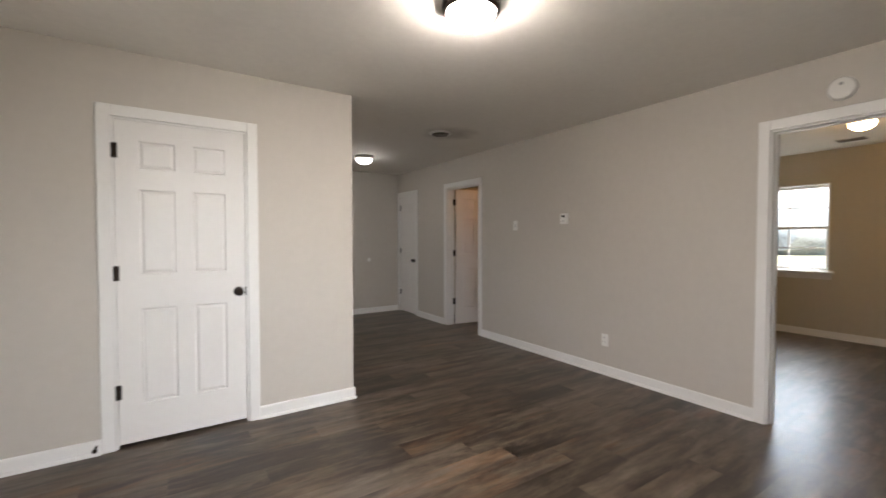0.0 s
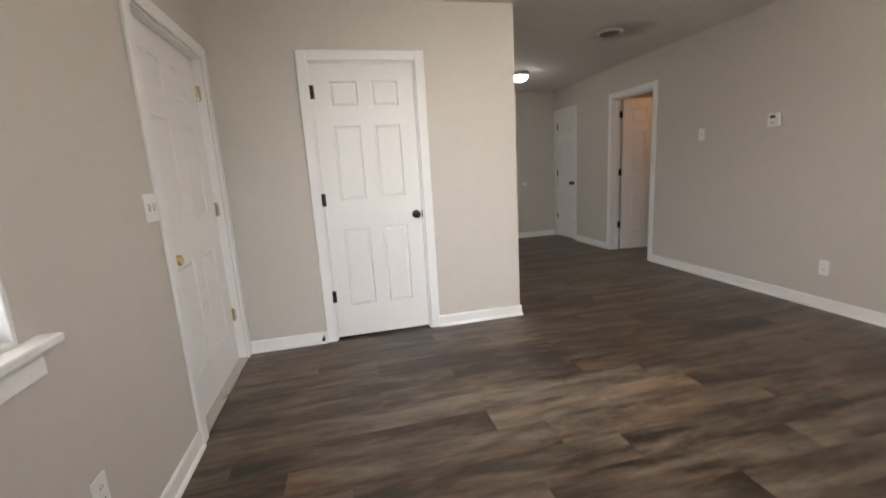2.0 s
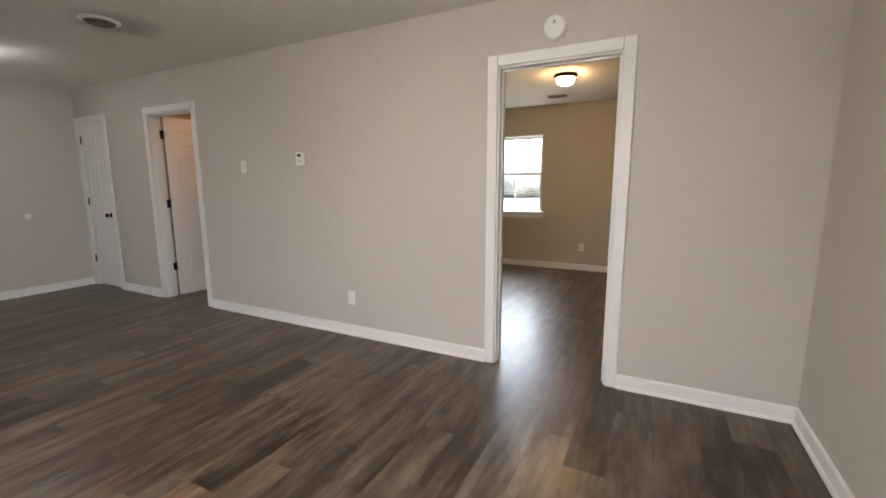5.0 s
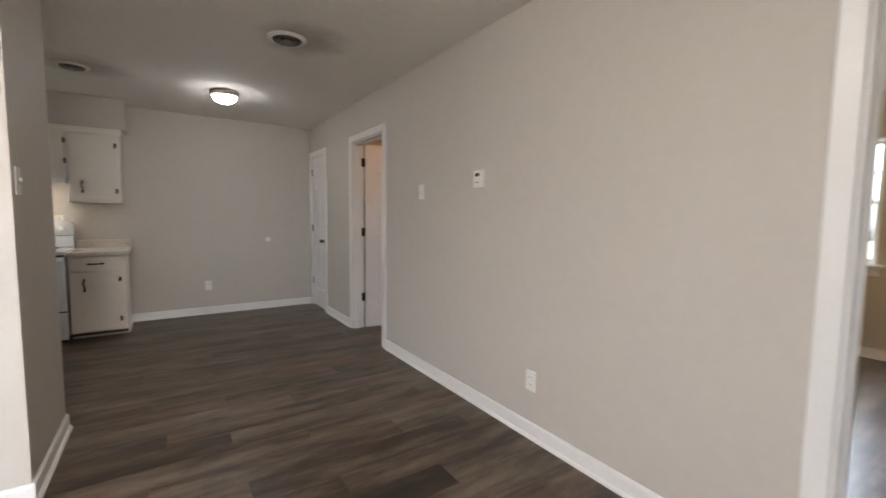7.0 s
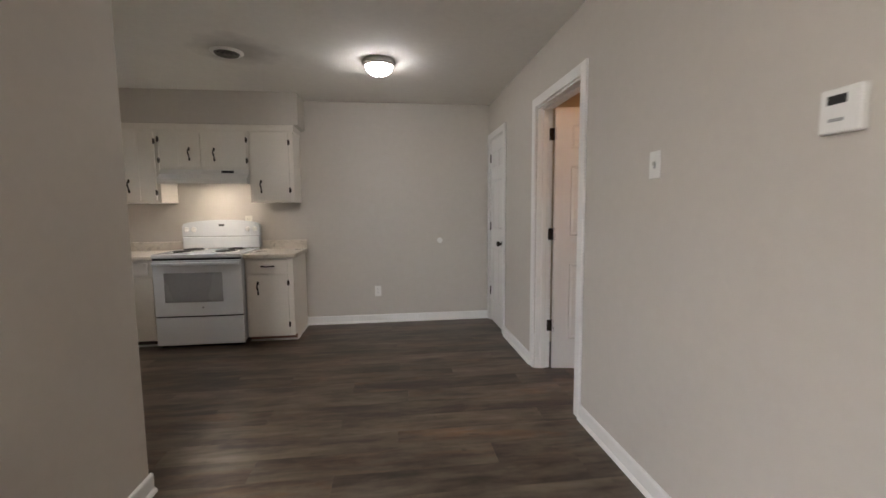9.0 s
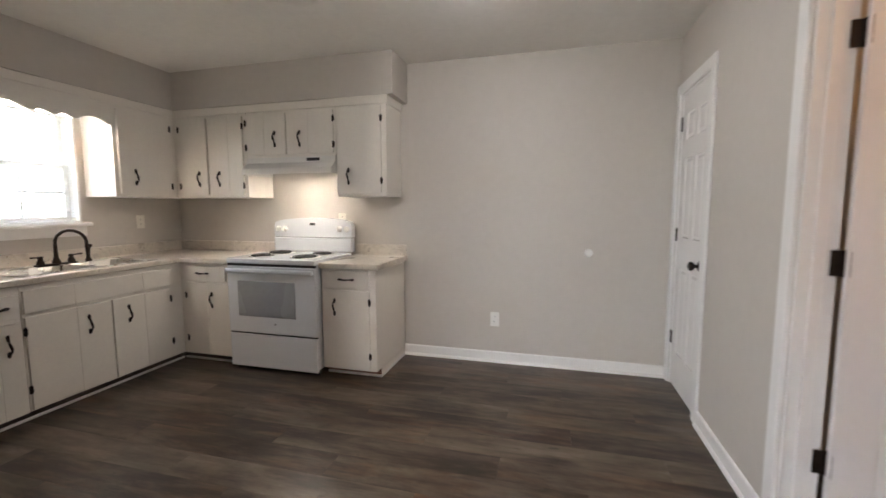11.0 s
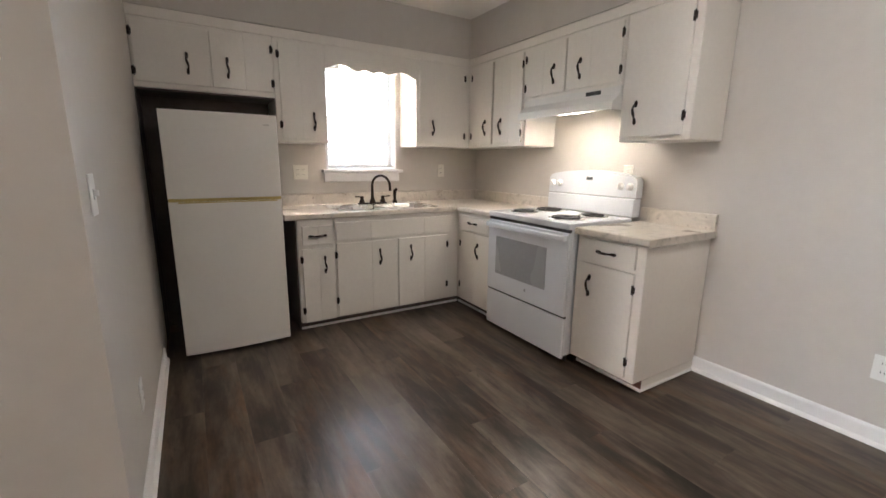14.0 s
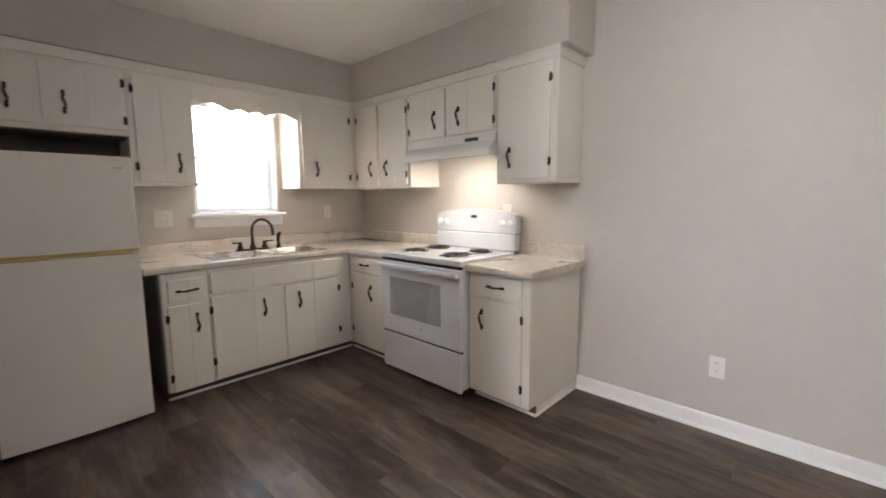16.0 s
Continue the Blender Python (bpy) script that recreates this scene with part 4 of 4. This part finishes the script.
# ---------------------------------------------------------------- counter
def counter_profile(front, back, out):
    """Post-formed edge: rounded nose, flat top and a coved backsplash with a rounded top."""
    p = [(front + 0.006, CT - 0.040), (front + 0.001, CT - 0.034), (front, CT - 0.012), (front + 0.004, CT - 0.003), (front + 0.012, CT + 0.001), (front + 0.030, CT)]
    q = [(back - 0.032, CT), (back - 0.024, CT + 0.008), (back - 0.022, CT + 0.080), (back - 0.018, CT + 0.090), (back - 0.001, CT + 0.092), (back - 0.001, CT - 0.040)]
    return [(out * a, z) for a, z in p + q]


c = thing("countertop", BX, 2.4, CT, "cream marbled laminate countertop with backsplash round the sink", "countertop")
SX0, SX1, SY0, SY1 = -2.045, -1.640, 1.905, 2.715   # hole for the sink
fr = -(BX + 0.035)
prof = [(-u, z) for u, z in counter_profile(fr, -W, 1)]
for nm, a, e in (("slab", 1.500, SY0), ("slab", SY1, N - 0.034)):
    part(nm, prism(bmesh.new(), prof, "y", a, e), MARBLE, c, "", True)
part("front_strip", prism(bmesh.new(), [p for p in prof[:6]] + [(SX1, CT), (SX1, CT - 0.040)], "y", SY0 + 0.0003, SY1 - 0.0003), MARBLE, c, "", True)
part("back_strip", prism(bmesh.new(), [(SX0, CT - 0.04), (SX0, CT)] + prof[6:], "y", SY0 + 0.0003, SY1 - 0.0003), MARBLE, c, "", True)
prn = [(u, z) for u, z in counter_profile(BY - 0.035, N, 1)]
part("slab", prism(bmesh.new(), prn, "x", BX + 0.0352, -1.088), MARBLE, c, "", True)
part("backsplash", box_bm(W + 0.001, BX + 0.035, N - 0.022, N - 0.001, CT + 0.0005, CT + 0.092, 0.004), MARBLE, c, "", True)
c = thing("countertop", -0.06, BY, CT, "short cream marbled countertop beside the stove", "countertop")
part("slab", prism(bmesh.new(), prn, "x", -0.300, 0.165), MARBLE, c, "", True)
part("end_cap", box_bm(0.1655, 0.172, BY - 0.034, N - 0.001, CT - 0.040, CT - 0.0005, 0.001), MARBLE, c)

# sink
s = thing("kitchen_sink", -1.84, 2.31, CT, "stainless steel double-bowl sink set in the counter", "sink")
b = bmesh.new()
bowls = [(1.940, 2.290), (2.330, 2.680)]
xs, ys = [SX0 - 0.02, SX0 + 0.045, SX1 - 0.03, SX1 + 0.02], [SY0 - 0.02, *bowls[0], *bowls[1], SY1 + 0.02]
for i in range(3):
    for j in range(5):
        if i == 1 and j in (1, 3):
            continue
        bx(b, xs[i], xs[i + 1], ys[j], ys[j + 1], CT + 0.0022, CT + 0.006)
bmesh.ops.remove_doubles(b, verts=b.verts, dist=1e-5)
part("rim", b, STEEL, s)
for a, e in bowls:
    b = bmesh.new()
    q = 0.03
    rings = []
    for ins, z in ((0, CT + 0.005), (0.006, CT - 0.01), (0.014, CT - 0.14), (0.03, CT - 0.158), (0.06, CT - 0.162)):
        x0, x1, p0, p1 = xs[1] + ins, xs[2] - ins, a + ins, e - ins
        rings.append([b.verts.new(v) for v in ((x0 + q, p0, z), (x1 - q, p0, z), (x1, p0 + q, z), (x1, p1 - q, z), (x1 - q, p1, z), (x0 + q, p1, z), (x0, p1 - q, z), (x0, p0 + q, z))])
    for r0, r1 in zip(rings, rings[1:]):
        for k in range(8):
            b.faces.new([r0[k], r0[(k + 1) % 8], r1[(k + 1) % 8], r1[k]])
    b.faces.new(rings[-1])
    part("bowl", b, STEEL, s, "", True)
    part("drain", lathe(bmesh.new(), [(0, 0.002), (0.030, 0.003), (0.042, 0.001), (0.042, 0)], pose((xs[1] + xs[2]) / 2, (a + e) / 2, CT - 0.1618), 20), STEEL, s, "", True)

# faucet
f = thing("kitchen_faucet", -2.085, 2.31, CT, "dark bronze gooseneck faucet with two lever handles", "faucet")
z = CT + 0.0062
fxx = SX0 + 0.012
part("deck_plate", box_bm(fxx - 0.026, fxx + 0.026, 2.185, 2.435, z, z + 0.012, 0.005, 2), BRONZE, f)
pts = [(fxx, 2.31, z + 0.01), (fxx, 2.31, z + 0.08), (fxx, 2.31, z + 0.155)]
for k in range(1, 13):
    a = math.pi * k / 12 * 1.02
    pts.append((fxx + 0.085 * (1 - math.cos(a)), 2.31 + 0.045 * (1 - math.cos(a)), z + 0.155 + 0.088 * math.sin(a)))
pts.append((pts[-1][0] + 0.001, pts[-1][1], pts[-1][2] - 0.03))
b = tube(bmesh.new(), pts, [0.017, 0.012, 0.011] + [0.0105] * 11 + [0.011, 0.013], 14)
lathe(b, [(0, 0), (0.026, 0), (0.025, 0.012), (0.018, 0.030), (0.0125, 0.05)], pose(fxx, 2.31, z + 0.011), 18)
part("spout", b, BRONZE, f, "", True)
for y, s0 in ((2.215, -1), (2.405, 1)):
    b = lathe(bmesh.new(), [(0, 0), (0.024, 0), (0.022, 0.018), (0.014, 0.034), (0.016, 0.044), (0.015, 0.056), (0, 0.060)], pose(fxx, y, z + 0.011), 16)
    tube(b, [(fxx, y, z + 0.058), (fxx + 0.01, y + s0 * 0.03, z + 0.064), (fxx + 0.014, y + s0 * 0.062, z + 0.066)], [0.006, 0.005, 0.0065], 8)
    part("lever_handle", b, BRONZE, f, "", True)
b = lathe(bmesh.new(), [(0, 0), (0.022, 0), (0.020, 0.014), (0.014, 0.030), (0.013, 0.036)], pose(fxx, 2.52, z), 16)
tube(b, [(fxx, 2.52, z + 0.03), (fxx, 2.52, z + 0.085), (fxx + 0.006, 2.52, z + 0.110), (fxx + 0.034, 2.52, z + 0.122)], [0.011, 0.015, 0.016, 0.012], 12)
tagged(part("side_sprayer", b, BRONZE, None, "", True), "dark bronze side sprayer beside the faucet", "sprayer")


# ---------------------------------------------------------------- stove
X0, X1, YF, YB2 = -1.083, -0.305, N - 0.655, N - 0.012
s = thing("electric_range", (X0 + X1) / 2, YF, 0, "white freestanding electric range with coil burners", "stove")
part("body", box_bm(X0 + 0.006, X1 - 0.006, YF + 0.012, YB2, 0.045, 0.845, 0.004), WHITE, s)
part("base_shadow_strip", box_bm(X0 + 0.02, X1 - 0.02, YF + 0.04, YF + 0.06, 0.001, 0.0445), BLACK, s)
part("drawer", box_bm(X0 + 0.003, X1 - 0.003, YF - 0.012, YF + 0.0115, 0.03, 0.294, 0.008, 3), WHITE, s)
part("drawer_gap", box_bm(X0 + 0.004, X1 - 0.004, YF - 0.002, YF + 0.011, 0.2945, 0.3055), BLACK, s)
d = part("oven_door", box_bm(X0 + 0.003, X1 - 0.003, YF - 0.016, YF + 0.0115, 0.306, 0.828, 0.009, 3), WHITE, s)
part("oven_window", box_bm(-0.985, -0.478, YF - 0.0185, YF - 0.0163, 0.437, 0.712, 0.001), OVEN_GLASS, d, "grey tinted oven window")
part("badge", lathe(bmesh.new(), [(0, 0), (0.010, 0), (0.009, 0.002), (0, 0.003)], pose(-0.66, YF - 0.0162, 0.385, 90), 16), GREY, d, "small round grey maker's mark", True)
b = bmesh.new()
bx(b, X0 + 0.012, X1 - 0.012, YF - 0.052, YF - 0.030, 0.778, 0.812, 0.009, 3)
for x in (X0 + 0.03, X1 - 0.03):
    bx(b, x - 0.014, x + 0.014, YF - 0.034, YF - 0.014, 0.780, 0.810, 0.003)
part("oven_handle", b, WHITE, d, "", True)
part("vent_gap", box_bm(X0 + 0.006, X1 - 0.006, YF - 0.008, YF + 0.0115, 0.8285, 0.8465), BLACK, s)
part("cooktop", box_bm(X0, X1, YF - 0.018, N - 0.095, 0.847, 0.886, 0.010, 3), WHITE, s)
for bx0, by0, r in ((-0.895, 3.025, 0.085), (-0.895, 3.275, 0.105), (-0.495, 3.025, 0.105), (-0.495, 3.275, 0.085)):
    bn = part("burner", lathe(bmesh.new(), [(r * 0.25, 0.001), (r, 0.0035), (r + 0.012, 0.005), (r + 0.014, 0.002), (r + 0.014, 0.0005)], pose(bx0, by0, 0.8862), 36), STEEL, s, "steel drip bowl with coil element", True)
    pts = []
    turns = 4
    for k in range(turns * 18 + 1):
        a = 2 * math.pi * k / 18
        rr = 0.018 + (r - 0.022) * k / (turns * 18)
        pts.append((bx0 + rr * math.cos(a), by0 + rr * math.sin(a), 0.8965))
    part("coil", tube(bmesh.new(), pts, 0.0046, 6), COIL, bn, "black coil element", True)
# backguard
n = 20
arc = [(X0 + 0.02 + (X1 - X0 - 0.04) * i / n, 1.145 + 0.040 * math.sin(math.pi * i / n) ** 0.6) for i in range(n + 1)]
g = part("backguard", prism(bmesh.new(), [(X0 + 0.004, 1.015), (X0 + 0.004, 1.12)] + arc + [(X1 - 0.004, 1.12), (X1 - 0.004, 1.015)], "y", N - 0.078, YB2), WHITE, s, "", True)
part("backguard_base", box_bm(X0 + 0.006, X1 - 0.006, N - 0.088, YB2, 0.8865, 1.008, 0.008, 2), WHITE, s)
part("backguard_seam", box_bm(X0 + 0.008, X1 - 0.008, N - 0.074, YB2, 1.0083, 1.0147), GREY, s)
for x in (-1.035, -0.965, -0.425, -0.355):
    k = lathe(bmesh.new(), [(0, 0), (0.026, 0), (0.025, 0.006), (0.020, 0.010), (0.018, 0.024), (0.014, 0.028), (0, 0.028)], pose(x, N - 0.0782, 1.085, 90), 20)
    bx(k, x - 0.004, x + 0.004, N - 0.114, N - 0.100, 1.066, 1.104, 0.002)
    part("knob", k, PLASTIC, g, "white control knob", True)
part("logo_plate", box_bm(-0.715, -0.660, N - 0.0805, N - 0.0783, 1.118, 1.140, 0.0008), BLACK, g, "small dark name plate")

# range hood
h = thing("range_hood", -0.71, FY, 1.53, "white under-cabinet range hood with its light on", "range hood")
hx0, hx1 = -1.128, -0.306
hb = prism(bmesh.new(), [(N - 0.001, 1.683), (FY - 0.010, 1.683), (FY - 0.012, 1.640), (FY - 0.075, 1.590), (FY - 0.080, 1.545), (FY - 0.072, 1.545), (FY - 0.060, 1.585), (N - 0.001, 1.600)], "x", hx0, hx1)
part("shell", hb, HOOD_PAINT, h)
for x0, x1 in ((hx0, hx0 + 0.004), (hx1 - 0.004, hx1)):
    part("side_lip", prism(bmesh.new(), [(N - 0.002, 1.545), (FY - 0.0715, 1.545), (FY - 0.0595, 1.5845), (N - 0.002, 1.5995)], "x", x0, x1), HOOD_PAINT, h)
part("control_label", box_bm(-0.560, -0.445, FY - 0.0145, FY - 0.0115, 1.648, 1.672, 0.0006), BLACK, h, "dark control strip")
for x in (-0.53, -0.475):
    part("rocker", box_bm(x - 0.010, x + 0.010, FY - 0.0165, FY - 0.0147, 1.655, 1.665, 0.001), BLACK, h)
part("filter", box_bm(-0.98, -0.46, FY + 0.14, N - 0.05, 1.588, 1.5955, 0.002), STEEL, h, "metal mesh filter")
part("light_lens", box_bm(-0.82, -0.56, FY - 0.045, FY + 0.045, 1.560, 1.586, 0.006, 2), LENS, h, "lit warm lens")
for x0, x1, p, q in ((-0.832, -0.822, -0.057, 0.057), (-0.558, -0.548, -0.057, 0.057), (-0.8215, -0.5585, -0.057, -0.047), (-0.8215, -0.5585, 0.047, 0.057)):
    part("lamp_bezel", box_bm(x0, x1, FY + p, FY + q, 1.564, 1.588, 0.002), HOOD_PAINT, h)


# ---------------------------------------------------------------- fridge
f = thing("refrigerator", -1.83, 1.16, 0, "old off-white top-freezer fridge with yellowed door gasket", "refrigerator")
FR, y0, y1 = -1.515, 0.852, 1.478
part("body", box_bm(W + 0.05, FR - 0.052, y0 + 0.006, y1 - 0.006, 0.03, 1.496, 0.006), FRIDGE, f)
# black strip stands in for the shade of the gap under the fridge
part("gap_shade_strip", box_bm(FR - 0.10, FR - 0.07, y0 + 0.01, y1 - 0.01, 0.002, 0.0295), BLACK, f)


def bowed(z0, z1, bow=0.016, k=16):
    out = [(FR - 0.046, y0), (FR - 0.006, y0)]
    for i in range(k + 1):
        s = i / k
        out.append((FR + bow * math.sin(math.pi * s) ** 0.8, y0 + 0.004 + (y1 - y0 - 0.008) * s))
    return prism(bmesh.new(), out + [(FR - 0.006, y1), (FR - 0.046, y1)], "z", z0, z1)


part("freezer_door", bowed(1.000, 1.502), FRIDGE, f, "", True)
part("fridge_door", bowed(0.022, 0.980), FRIDGE, f, "", True)
part("gasket", box_bm(FR - 0.047, FR - 0.002, y0 + 0.004, y1 - 0.004, 0.9803, 0.9997), YELLOWED, f, "yellowed plastic strip")
part("gasket", box_bm(FR - 0.0515, FR - 0.0465, y0 + 0.01, y1 - 0.01, 0.035, 1.478), GREY, f)
part("handle_lip", box_bm(FR + 0.006, FR + 0.017, y0 + 0.05, y1 - 0.03, 0.972, 0.9795, 0.002), YELLOWED, f, "yellowed grip edge")
part("badge", box_bm(FR - 0.001, FR + 0.0085, 1.395, 1.432, 1.438, 1.445, 0.001), NICKEL, f, "small silver name bar")

# ---------------------------------------------------------------- floors, board by board
def plank_floor(name, rects, y_start, y_end, label, x_shift, first=0.0, joints=()):
    """Boards laid along x, staggered row by row, clipped to the room; first is how much of the first row the wall hides,
    joints gives (y, x) where a row's butt joint lies."""
    x0, x1 = rects
    base = structure(name, box_bm(x0, x1, y_start, y_end, -0.12, -0.004), SUBFLOOR, label)
    wide, long = 0.182, 1.22
    cache = {}
    rng = random.Random(7 + len(name))
    rows = int((y_end - y_start + first) / wide) + 1
    for r in range(rows):
        low = y_start - first + r * wide
        a, c = max(low, y_start), min(low + wide, y_end)
        if c - a < 0.02:
            continue
        off = (r * 0.417 + rng.uniform(-0.1, 0.1) + x_shift) % long
        for jy, jx in joints:
            if low < jy < low + wide:
                off = (x0 - jx) % long
        x = x0 - off
        while x < x1 - 0.01:
            p, q = max(x, x0), min(x + long, x1)
            x += long
            if q - p < 0.03:
                continue
            key = (round(q - p, 3), round(c - a, 3))
            if key not in cache:
                b = box_bm(-key[0] / 2, key[0] / 2, -key[1] / 2, key[1] / 2, -0.0035, 0.0, 0.0004)
                bmesh.ops.recalc_face_normals(b, faces=b.faces)
                me = bpy.data.meshes.new("plank")
                b.to_mesh(me)
                b.free()
                me.materials.append(PLANK)
                cache[key] = me
            o = new("plank", cache[key])
            o.parent = base
            o.location = ((p + q) / 2, (a + c) / 2, 0)
            if rng.random() < 0.5:
                o.rotation_euler = (0, 0, math.pi)
    return base


plank_floor("floor", (WL - 0.16, E + 0.06), S, N, "dark brown rustic vinyl plank floor", 0.3, 0.033,
            ((-2.62, 0.30), (-2.25, -0.52), (-2.07, 0.068), (-1.71, -1.455), (-1.53, -0.507), (-1.34, 1.68), (-1.16, -0.93), (-0.98, -1.281)))
plank_floor("floor_bedroom", (E + 0.06, BE), S, 0.85, "dark vinyl plank floor of the bedroom", 0.7)
plank_floor("floor_hall", (E + 0.06, 3.6), 0.85, N, "dark vinyl plank floor of the hall", 0.1)
